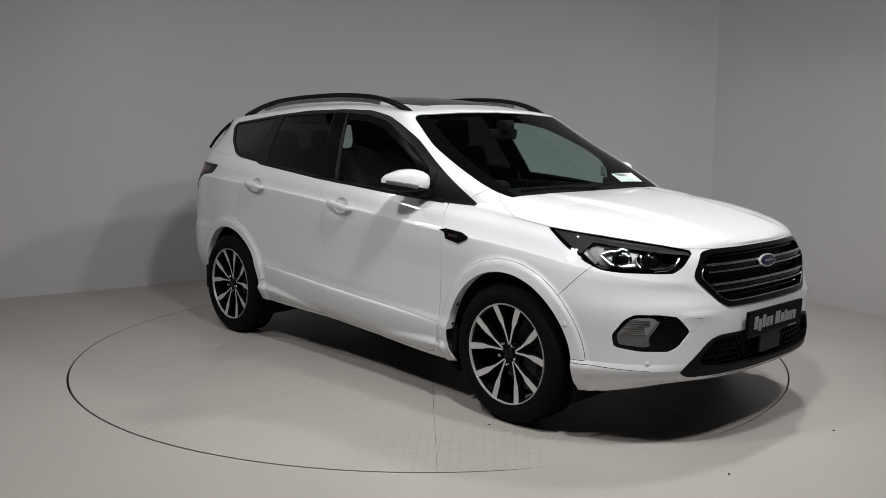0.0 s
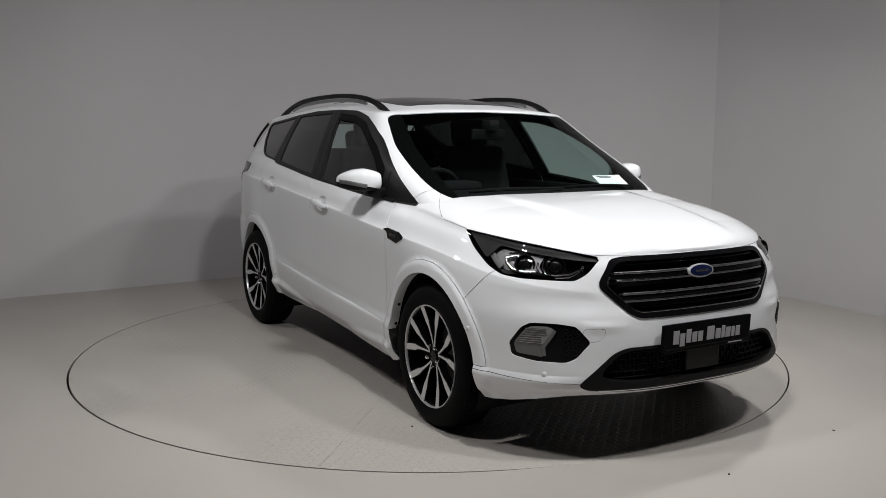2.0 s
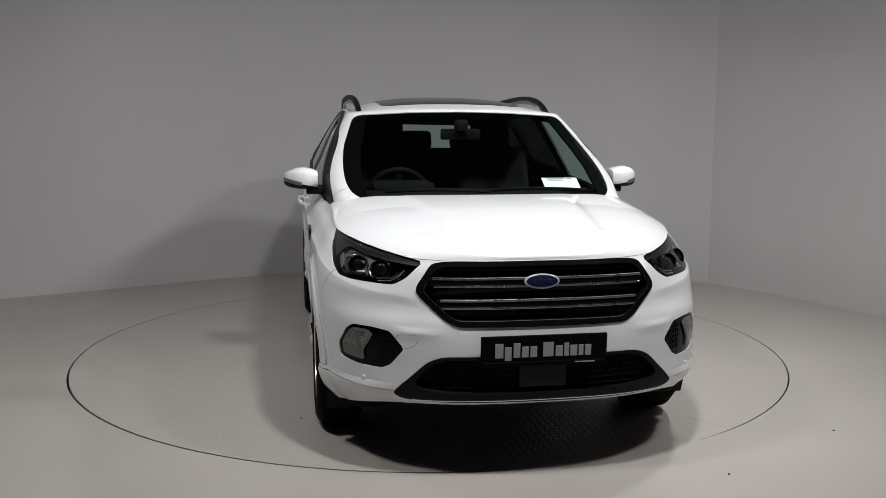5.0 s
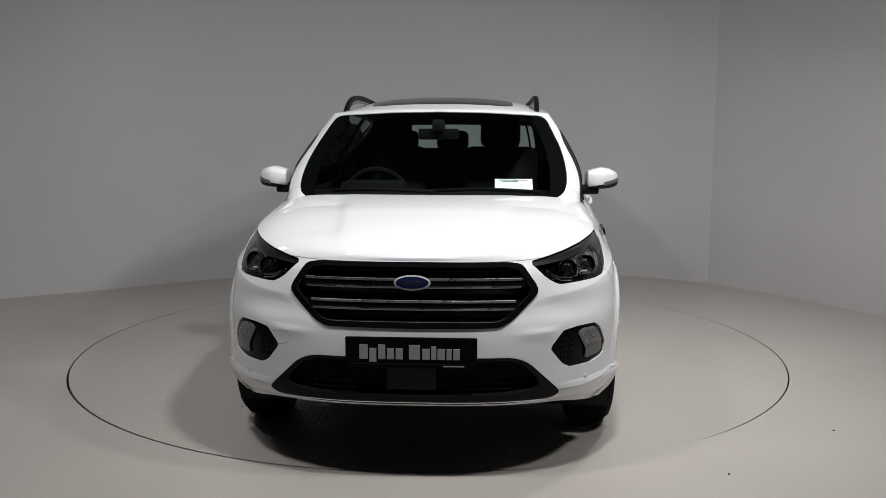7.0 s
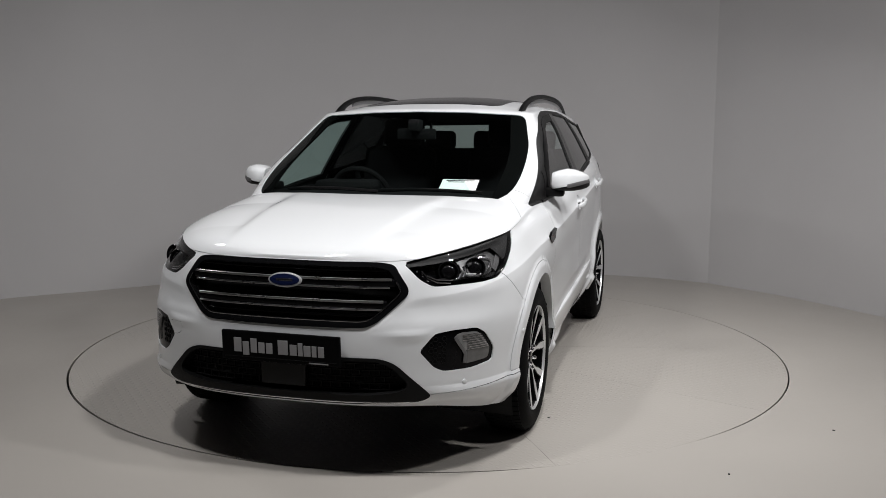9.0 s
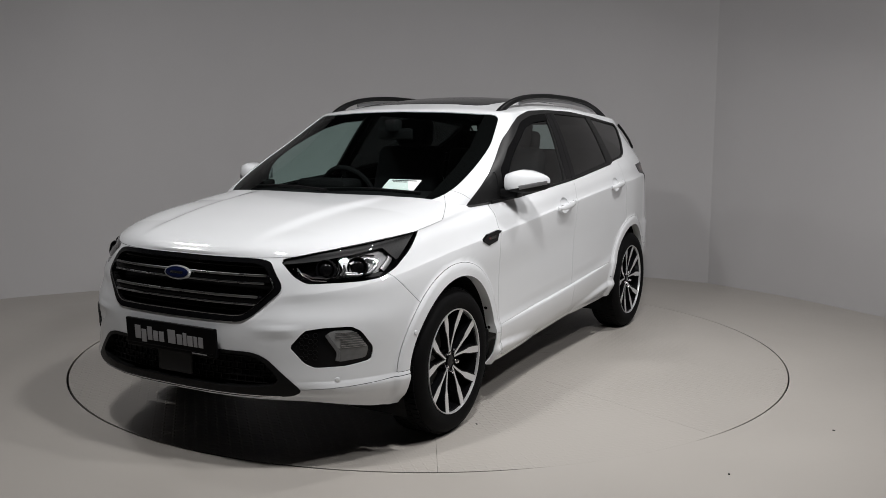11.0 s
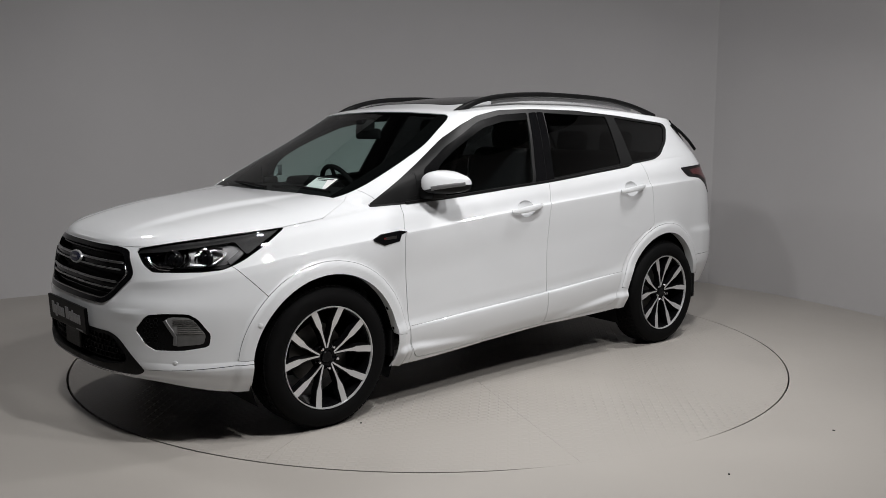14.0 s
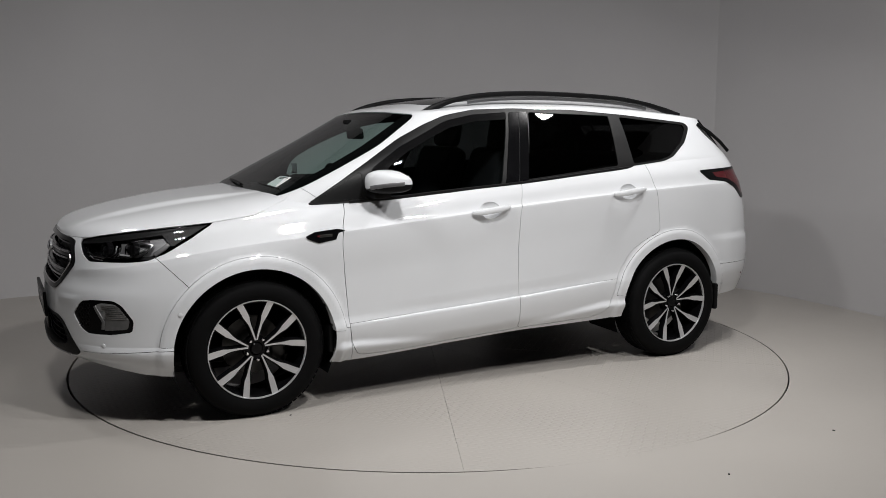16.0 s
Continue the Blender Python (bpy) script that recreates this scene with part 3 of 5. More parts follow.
SIDE = lambda c, n: (c[:, 1] > 0.3) & (n[:, 1] > 0.2)
FRONT = lambda c, n: (c[:, 0] > 0.25) & (n[:, 0] > 0.12)
SCREENS = lambda c, n: (n[:, 0] > 0.2) & (c[:, 0] > -1.25) & (c[:, 0] < 0.05) & (c[:, 2] > 1.0)
TOP = lambda c, n: (n[:, 2] > 0.5)


def side_outline(pts, r=0.02, grow=0.0):
    Q = fillet(pts, r)
    return lambda V: outline_distance(V[:, [0, 2]], Q) - grow


def front_outline(pts, r=0.02, grow=0.0):
    Q = fillet(pts, r)
    return lambda V: outline_distance(V[:, [1, 2]], Q) - grow


def corner_outline(pts, r=0.02, grow=0.0):
    """Outline seen from 45 degrees ahead: u = (y - x) / sqrt 2, and z."""
    Q = fillet(pts, r)
    return lambda V: outline_distance(np.stack([(V[:, 1] - V[:, 0]) * 0.70711, V[:, 2]], 1), Q) - grow


def flipped(m):
    V, F = m
    V = V * np.array([1, -1, 1, 1, -1, 1])
    return V, F[:, ::-1]


def both(m):
    return join(m, flipped(m))


def pushed(m, d):
    V = m[0].copy()
    V[:, :3] += V[:, 3:] * d
    return V, m[1]


def panel(name, m, mat, parent, label="", thick=0.006, inner=None):
    """A sheet of given thickness from a piece of the body surface, with its smooth normals."""
    V, F = weld(*m)
    if not len(F):
        return None
    n = len(V)
    nn = V[:, 3:] / (np.linalg.norm(V[:, 3:], axis=1, keepdims=True) + 1e-12)
    back = V[:, :3] - nn * thick
    e = np.sort(np.concatenate([F[:, [0, 1]], F[:, [1, 2]], F[:, [2, 0]]]), 1)
    d = np.concatenate([F[:, [0, 1]], F[:, [1, 2]], F[:, [2, 0]]])
    _, inv, cnt = np.unique(e, axis=0, return_inverse=True, return_counts=True)
    rim = d[cnt[inv.reshape(-1)] == 1]
    a, b = rim[:, 0], rim[:, 1]
    k = len(a)
    pts = np.concatenate([V[:, :3], back, V[a, :3], V[b, :3], back[a], back[b]])
    o = 2 * n
    r = np.arange(k)
    skirt = np.concatenate([np.stack([o + k + r, o + r, o + 2 * k + r], 1), np.stack([o + k + r, o + 2 * k + r, o + 3 * k + r], 1)])
    faces = np.concatenate([F, F[:, ::-1] + n, skirt])
    if thick == 0:  # a pane: one sheet
        pts, faces = V[:, :3], F
    en = np.cross(V[b, :3] - V[a, :3], nn[a])
    en /= np.linalg.norm(en, axis=1, keepdims=True) + 1e-12
    normals = np.concatenate([nn, -nn, en, en, en, en])
    me = bpy.data.meshes.new(name)
    me.from_pydata(pts.tolist(), [], faces.tolist())
    me.shade_smooth()
    me.materials.append(mat)
    me.materials.append(inner or CABIN)
    idx = np.zeros(len(faces), np.int32)
    idx[len(F):2 * len(F)] = 1 if thick else 0
    me.polygons.foreach_set("material_index", idx)
    me.normals_split_custom_set_from_vertices(normals[:len(pts)].tolist())
    ob = new(name, me)
    ob.parent = parent
    ob.location = SHIFT
    return tagged(ob, label)


SHIFT = Vector((-AXIS_X, -AXIS_Y, 0))


def placed(ob, m=None):
    """Puts a part built in car space (or at the pose m of it) under the car."""
    ob.matrix_local = Matrix.Translation(SHIFT) @ (m or Matrix.Identity(4))
    return ob


# ---------------------------------------------------------------- the car
def front_x(y, z):
    """x of the nose at half width y and height z."""
    w = float(np.interp(z, [0.3, 0.4, 0.72, 0.80, 0.9, 0.98], [0.86, 0.905, 0.91, 0.89, 0.84, 0.80]))
    return float(NOSE(z)) * (1 - min(abs(y) / w, 0.999) ** 2.8) ** (1 / 2.8)


def bowl(name, m, depth, mat, parent, label="", wall=0.0):
    """The recess behind an opening: its floor and its side walls."""
    V, F = weld(*m)
    n = len(V)
    nn = V[:, 3:] / (np.linalg.norm(V[:, 3:], axis=1, keepdims=True) + 1e-12)
    back = V[:, :3] - nn * depth
    top = V[:, :3] - nn * wall
    d = np.concatenate([F[:, [0, 1]], F[:, [1, 2]], F[:, [2, 0]]])
    _, inv, cnt = np.unique(np.sort(d, 1), axis=0, return_inverse=True, return_counts=True)
    rim = d[cnt[inv.reshape(-1)] == 1]
    a, b = rim[:, 0], rim[:, 1]
    skirt = np.concatenate([np.stack([a, b, n + b], 1), np.stack([a, n + b, n + a], 1)])
    ob = mesh_ob(name, np.concatenate([top, back]).tolist(), np.concatenate([F + n, skirt]).tolist(), mat, parent, label, smooth=True)
    ob.data.set_sharp_from_angle(angle=radians(40))
    ob.location = SHIFT
    return ob


def spot(m, u, z):
    """Place and normal on a corner piece nearest to the 45 degree coordinates."""
    V = m[0]
    i = np.argmin(((V[:, 1] - V[:, 0]) * 0.70711 - u) ** 2 + (V[:, 2] - z) ** 2)
    return Vector(V[i, :3]), Vector(V[i, 3:]).normalized()


def aim(p, n):
    return Matrix.Translation(p) @ n.to_track_quat("Z", "Y").to_matrix().to_4x4()


def body_half():
    """Cuts the left half of the body surface into its panels."""
    V, F = deck_shell()
    ahead = V[:, 0] - screen_x(V[:, 1], V[:, 2], width(V[:, 0], 3.08) - 0.006)
    V, _, F = split(V, F, np.where((V[:, 0] < 0.1) & (V[:, 1] < 0.80), ahead - 0.003, 1.0))
    sh = Shell(*with_normals(*weld(*join(lower_shell(), (V, F), cabin_shell()))))
    P = {}
    seams = []

    def cut(name, dist, mask, gap=0.0015):
        P[name] = sh.take(lambda V: dist(V) + gap, mask)
        if gap:
            seams.append(sh.take(lambda V: dist(V) - gap, mask))

    CORNER = lambda c, n: (c[:, 0] > 0.1) & (n[:, 0] + n[:, 1] > 0.25)
    for ax in (0.0, -2.69):
        sh.take(lambda V: np.hypot(V[:, 0] - ax, V[:, 2] - 0.345) - 0.408, lambda c, n: c[:, 1] > 0.3)
    for name, ax in (("arch_f", 0.0), ("arch_r", -2.69)):
        cut(name, lambda V: np.maximum(np.hypot(V[:, 0] - ax, V[:, 2] - 0.345) - 0.470, 0.40 + 0.03 * (ax < -1) - V[:, 2]), SIDE, 0.001)
    cut("grille", front_outline([(-0.2, 0.897), (0.385, 0.895), (0.443, 0.885), (0.505, 0.797), (0.507, 0.768), (0.400, 0.664), (0.350, 0.640), (-0.2, 0.636)], 0.02), FRONT, 0.0)
    cut("headlamp", corner_outline([(-0.200, 0.893), (-0.072, 0.917), (0.072, 0.938), (0.224, 0.957), (0.438, 0.980), (0.371, 0.908), (0.290, 0.845), (0.219, 0.812), (0.133, 0.803), (-0.100, 0.799), (-0.150, 0.828)], 0.018), CORNER, 0.0012)
    cut("fog", corner_outline([(-0.180, 0.545), (-0.118, 0.614), (-0.036, 0.624), (0.075, 0.624), (0.118, 0.600), (0.170, 0.529), (0.160, 0.474), (0.052, 0.458), (-0.080, 0.457), (-0.122, 0.477)], 0.014), CORNER, 0.0)
    cut("intake", front_outline([(-0.2, 0.524), (0.41, 0.519), (0.468, 0.498), (0.588, 0.381), (0.603, 0.359), (0.566, 0.339), (0.391, 0.330), (-0.2, 0.328)], 0.03), lambda c, n: (c[:, 0] > 0.5), 0.0)
    cut("daylight", side_outline([(-0.292, 1.045), (-0.561, 1.215), (-0.847, 1.386), (-0.997, 1.457), (-1.148, 1.511), (-1.337, 1.545), (-1.609, 1.556), (-2.006, 1.553), (-2.436, 1.526), (-2.93, 1.481), (-2.955, 1.45), (-2.865, 1.355), (-2.715, 1.266), (-2.627, 1.240), (-2.277, 1.206), (-1.851, 1.164), (-1.537, 1.132), (-1.101, 1.092), (-0.774, 1.064), (-0.504, 1.050)], 0.03), SIDE, 0.0)
    cut("screen", front_outline([(-0.2, 1.055), (0.50, 1.060), (0.625, 1.076), (0.686, 1.104), (0.710, 1.145), (0.718, 1.195), (0.716, 1.260), (0.699, 1.345), (0.634, 1.497), (0.60, 1.517), (0.3, 1.533), (-0.2, 1.541)], 0.03), SCREENS, 0.0)
    cut("sunroof", lambda V: outline_distance(V[:, [0, 1]], fillet([(-1.14, -0.2), (-1.14, 0.40), (-1.20, 0.44), (-2.25, 0.44), (-2.25, -0.2)], 0.03)), TOP, 0.001)
    cut("tail_lamp", side_outline([(-2.90, 1.178), (-3.30, 1.195), (-3.6, 1.20), (-3.6, 1.00), (-3.335, 0.985), (-3.24, 1.06), (-3.14, 1.103), (-2.985, 1.118)], 0.02), SIDE, 0.0012)
    cut("front_door", side_outline([(-0.508, 1.10), (-0.452, 0.93), (-0.446, 0.85), (-0.466, 0.65), (-0.487, 0.416), (-0.505, 0.30), (-0.545, 0.252), (-0.72, 0.250), (-1.54, 0.289), (-1.513, 0.731), (-1.514, 0.959), (-1.556, 1.20)], 0.03), SIDE)
    cut("rear_door", side_outline([(-1.556, 1.20), (-1.514, 0.959), (-1.513, 0.731), (-1.54, 0.289), (-2.06, 0.312), (-2.16, 0.345), (-2.20, 0.42), (-2.235, 0.56), (-2.33, 0.70), (-2.44, 0.765), (-2.551, 0.809), (-2.52, 1.021), (-2.455, 1.25)], 0.03), SIDE)
    bonnet = fillet([(1.0, -0.3), (1.0, 0.85), (0.1, 0.85), (-0.06, 0.79), (-0.20, 0.725), (-0.28, 0.66), (-0.45, 0.60), (-0.8, -0.3)], 0.06)
    cut("bonnet", lambda V: np.maximum(outline_distance(V[:, [0, 1]], bonnet), BELT(V[:, 0]) - 0.004 - V[:, 2]), lambda c, n: (n[:, 2] > 0.15) & (c[:, 0] > -0.5) & (c[:, 2] > 0.88), 0.0009)
    cut("bumper", side_outline([(1.2, 0.1), (1.2, 0.93), (0.62, 0.92), (0.455, 0.820), (0.325, 0.684), (0.30, 0.5), (0.30, 0.1)], 0.01), lambda c, n: c[:, 0] > 0.2)
    cut("fender", side_outline([(0.9, 0.1), (-0.40, 0.1), (-0.508, 0.2), (-0.46, 0.70), (-0.449, 0.90), (-0.49, 1.052), (-0.36, 1.075), (-0.28, 1.14), (0.9, 1.2)], 0.01), lambda c, n: (c[:, 0] > -0.6), 0.0012)
    cut("rear_glass", front_outline([(-0.2, 1.27), (0.62, 1.275), (0.685, 1.285), (0.680, 1.32), (0.665, 1.40), (0.640, 1.472), (-0.2, 1.485)], 0.02), lambda c, n: (c[:, 0] < -2.85) & (n[:, 0] < -0.15), 0.0)
    P["shell"] = compact(sh.V, sh.F)
    def groove(name, line, where, half=0.0014):
        s = Shell(*P[name])
        below = s.take(lambda V: line(V) + half, where)
        seams.append(s.take(lambda V: line(V) - half, where))
        P[name] = join(with_normals(*weld(*below)), with_normals(*weld(*compact(s.V, s.F))))

    for name in ("front_door", "rear_door"):
        groove(name, lambda V: V[:, 2] - LOW(V[:, 0]) - 0.0088, lambda c, n: c[:, 1] > 0, 0.0008)
    groove("shell", lambda V: V[:, 2] - 0.563, lambda c, n: (c[:, 0] < -2.9) & (c[:, 1] > 0.4))
    groove("fender", lambda V: V[:, 2] - 0.412, lambda c, n: (c[:, 0] < -0.3) & (c[:, 1] > 0.4))
    for name, hx, hz in (("front_door", -1.318, 0.990), ("rear_door", -2.292, 1.063)):
        s = Shell(*P[name])
        ell = lambda V: np.hypot((V[:, 0] - hx) / 0.066, (V[:, 2] - hz) / 0.046) - 1
        dish = s.take(ell, lambda c, n: c[:, 1] > 0)
        V = dish[0].copy()
        r = np.clip(-ell(V), 0, 1)
        V[:, :3] -= V[:, 3:] * (0.020 * np.sqrt(r))[:, None]
        P[name + "_dish"] = with_normals(V, dish[1])
        P[name] = compact(s.V, s.F)
    groove("bumper", lambda V: V[:, 2] - 0.384 + 0.05 * np.clip(V[:, 0] - 0.45, 0, 1), lambda c, n: c[:, 1] > 0.60)
    P["seams"] = join(*[s for s in seams if len(s[1])])
    # panes out of the black window band
    s = Shell(*P["daylight"])
    everywhere = lambda c, n: c[:, 0] < 9
    for name, pts in (("front_window", [(-0.645, 1.085), (-0.652, 1.225), (-0.833, 1.338), (-1.139, 1.478), (-1.327, 1.515), (-1.556, 1.531), (-1.418, 1.131), (-1.104, 1.104), (-0.779, 1.077)]),
                      ("rear_window", [(-1.712, 1.535), (-2.300, 1.519), (-2.255, 1.219), (-1.595, 1.152)]),
                      ("quarter_window", [(-2.385, 1.513), (-2.905, 1.468), (-2.912, 1.44), (-2.83, 1.355), (-2.686, 1.270), (-2.60, 1.250), (-2.378, 1.228)]),
                      ("mirror_pane", [(-0.345, 1.061), (-0.595, 1.218), (-0.600, 1.075)])):
        P[name] = s.take(side_outline(pts, 0.012), everywhere)
    P["wind_deflector"] = Shell(*P["front_window"]).take(side_outline([(-0.60, 1.215), (-0.652, 1.24), (-0.833, 1.36), (-1.139, 1.50), (-1.327, 1.54), (-1.60, 1.55), (-1.548, 1.490), (-1.33, 1.476), (-1.16, 1.440), (-1.02, 1.382), (-0.88, 1.316), (-0.770, 1.250), (-0.720, 1.200), (-0.700, 1.140), (-0.695, 1.07), (-0.60, 1.07)], 0.012), everywhere)
    P["pillar_trim"] = Shell(*P["screen"]).take(front_outline([(0.600, 1.03), (0.85, 1.03), (0.85, 1.6), (0.535, 1.6), (0.552, 1.50), (0.612, 1.334), (0.628, 1.24), (0.622, 1.14)], 0.01), everywhere)
    for name, pts in (("pillar_cover_f", [(-1.432, 1.100), (-1.574, 1.531), (-1.640, 1.536), (-1.520, 1.100)]), ("pillar_cover_r", [(-1.524, 1.100), (-1.644, 1.536), (-1.700, 1.536), (-1.586, 1.100)])):
        P[name] = s.take(side_outline(pts, 0.004), everywhere)
    P["window_band"] = compact(s.V, s.F)
    s = Shell(*P["tail_lamp"])
    P["tail_lens"] = s.take(side_outline([(-3.02, 1.163), (-3.30, 1.182), (-3.55, 1.185), (-3.55, 1.03), (-3.345, 1.01), (-3.265, 1.078), (-3.17, 1.122), (-3.06, 1.133)], 0.015), everywhere)
    P["tail_rim"] = compact(s.V, s.F)
    s = Shell(*P["tail_lens"])
    P["tail_clear"] = s.take(side_outline([(-3.36, 1.135), (-3.55, 1.135), (-3.55, 1.02), (-3.40, 1.02), (-3.37, 1.07)], 0.015), everywhere)
    P["tail_lens"] = compact(s.V, s.F)
    s = Shell(*P["fog"])
    P["fog_lens"] = s.take(corner_outline([(-0.036, 0.598), (0.000, 0.610), (0.074, 0.608), (0.100, 0.592), (0.149, 0.529), (0.138, 0.487), (0.010, 0.477), (0.020, 0.522)], 0.01), everywhere)
    P["fog_bezel"] = compact(s.V, s.F)
    s = Shell(*P["fog_lens"])
    P["fog_upper"] = s.take(lambda V: 0.535 - V[:, 2], everywhere)
    P["fog_lower"] = compact(s.V, s.F)
    s = Shell(*P["grille"])
    P["grille_hole"] = s.take(front_outline([(-0.2, 0.878), (0.375, 0.876), (0.425, 0.866), (0.480, 0.795), (0.481, 0.775), (0.388, 0.684), (0.345, 0.664), (-0.2, 0.660)], 0.02), everywhere)
    P["grille_frame"] = compact(s.V, s.F)
    s = Shell(*P["intake"])
    P["intake_hole"] = s.take(front_outline([(-0.2, 0.510), (0.40, 0.506), (0.452, 0.486), (0.52, 0.415), (0.50, 0.385), (0.38, 0.368), (-0.2, 0.366)], 0.03), everywhere)
    P["intake_frame"] = compact(s.V, s.F)
    return P


def wheel_set():
    """One wheel about its hub, axle along +y (outwards); returned as a builder."""
    tyre = [(0.246, 0.085), (0.252, 0.098), (0.270, 0.108), (0.300, 0.110), (0.326, 0.100), (0.340, 0.080), (0.3445, 0.055),
            (0.346, 0.0), (0.3445, -0.055), (0.340, -0.080), (0.326, -0.100), (0.29, -0.108), (0.26, -0.104), (0.246, -0.09)]
    turn = pose(0, 0, 0, -90)

    def part_of(name, bm, mat, parent, label="", smooth=True):
        bmesh.ops.transform(bm, matrix=turn, verts=bm.verts)
        return part(name, bm, mat, parent, label, smooth)

    def build(parent, m, phase):
        w = new("wheel")
        w.parent = parent
        w.matrix_local = m
        t = lathe(tyre, 96, closed=True)
        part_of("tyre", t, RUBBER, w, "black low-profile tyre")
        # tread ribs and blocks
        tread = bmesh.new()
        for k in range(72):
            a = 2 * math.pi * k / 72
            for y, wd in ((-0.062, 0.030), (-0.022, 0.028), (0.022, 0.028), (0.062, 0.030)):
                box(0.006, 0.024, wd, at=(0.3455 * math.cos(a + y), 0.3455 * math.sin(a + y), y), rot=Matrix.Rotation(a + y, 3, "Z"), bm=tread)
        tagged(part_of("tread", tread, RUBBER, w, smooth=False), kind="stuff")
        part_of("rim", lathe([(0.2435, 0.093), (0.2455, 0.101), (0.2490, 0.102), (0.2505, 0.097), (0.249, 0.086), (0.2435, 0.084)], 96, closed=True), SILVER, w, "machined aluminium rim lip")
        part_of("barrel", lathe([(0.245, 0.090), (0.237, 0.085), (0.228, 0.04), (0.222, -0.02), (0.226, -0.09), (0.230, -0.09), (0.245, -0.085)], 72, closed=True), BLACK_GLOSS, w, "gloss black barrel")
        part_of("brake_disc", lathe([(0.06, -0.03), (0.150, -0.03), (0.150, -0.055), (0.06, -0.055)], 56), STEEL, w, "grey brake disc")
        cal = box(0.075, 0.15, 0.05, 0.012, at=(-0.135, 0.03, -0.04))
        part_of("brake_caliper", cal, STEEL, w)
        for k in range(5):
            for side in (-1, 1):
                c = phase + 2 * math.pi * k / 5
                a0, a1 = c + side * math.radians(5), c + side * math.radians(18.5)
                rows = []
                for j in range(9):
                    f = j / 8
                    r = 0.044 + (0.2455 - 0.044) * f
                    a = a0 + (a1 - a0) * f ** 0.6
                    wd = 0.008 + 0.010 * f + 0.016 * max(0, min(1, (f - 0.45) / 0.18))
                    hgt = 0.072 + 0.024 * f ** 1.4
                    rows.append((r, a, wd, hgt))

                def blade(bm, rows, grow, lift, thick):
                    rings = []
                    for r, a, wd, hgt in rows:
                        p = Vector((r * math.cos(a), r * math.sin(a), hgt + lift))
                        t = Vector((-math.sin(a), math.cos(a), 0))
                        hw = wd / 2 + grow
                        rings.append([bm.verts.new(q) for q in (p - t * hw, p + t * hw, p + t * (hw + grow) + Vector((0, 0, -thick)), p - t * (hw + grow) + Vector((0, 0, -thick)))])
                    for u, v in zip(rings, rings[1:]):
                        for i in range(4):
                            bm.faces.new((u[i], u[(i + 1) % 4], v[(i + 1) % 4], v[i]))
                    bm.faces.new(rings[0])
                    bm.faces.new(rings[-1])
                    return bm

                sp = part_of("spoke", blade(bmesh.new(), rows, 0.0045, -0.0015, 0.034), BLACK_GLOSS, w, "gloss black spoke with machined face", False)
                face = part_of("machined_face", blade(bmesh.new(), rows, -0.0004, 0.0, 0.003), SILVER, sp, "bright machined face", False)
        hub = part_of("hub", lathe([(0.066, 0.03), (0.062, 0.056), (0.050, 0.066), (0.034, 0.066), (0.030, 0.060), (0.0001, 0.060)], 40), BLACK_GLOSS, w, "gloss black hub")
        part_of("hub_cap", lathe([(0.030, 0.060), (0.030, 0.071), (0.026, 0.075), (0.0001, 0.076)], 32), BLACK_GLOSS, hub, "black centre cap")
        for k in range(5):
            a = phase + math.pi / 5 + 2 * math.pi * k / 5
            nut = lathe([(0.0095, 0.06), (0.0095, 0.084), (0.006, 0.090), (0.0001, 0.090)], 6)
            bmesh.ops.translate(nut, vec=(0.054 * math.cos(a), 0.054 * math.sin(a), 0), verts=nut.verts)
            part_of("wheel_nut", nut, CHROME, w, "chrome wheel nut")
        return w

    return build


def sides(fn):
    for s in (1, -1):
        fn(s)


def mirror_matrix(s):
    return Matrix.Diagonal((1, s, 1, 1))


def sided(bm, s):
    if s < 0:
        bmesh.ops.transform(bm, matrix=mirror_matrix(-1), verts=bm.verts)
    return bm


def blob(rx, ry, rz, power=3.0, nu=28, nv=18):
    """A rounded box-like solid."""
    bm = bmesh.new()
    sp = lambda v, e: math.copysign(abs(v) ** e, v)
    rows = []
    for j in range(nv + 1):
        b = -math.pi / 2 + math.pi * j / nv
        rows.append([bm.verts.new((rx * sp(math.cos(b), 2 / power) * sp(math.cos(2 * math.pi * i / nu), 2 / power), ry * sp(math.cos(b), 2 / power) * sp(math.sin(2 * math.pi * i / nu), 2 / power), rz * sp(math.sin(b), 2 / power))) for i in range(nu)])
    for a, b in zip(rows, rows[1:]):
        for i in range(nu):
            bm.faces.new((a[i], a[(i + 1) % nu], b[(i + 1) % nu], b[i]))
    bmesh.ops.remove_doubles(bm, verts=bm.verts, dist=1e-5)
    return bm


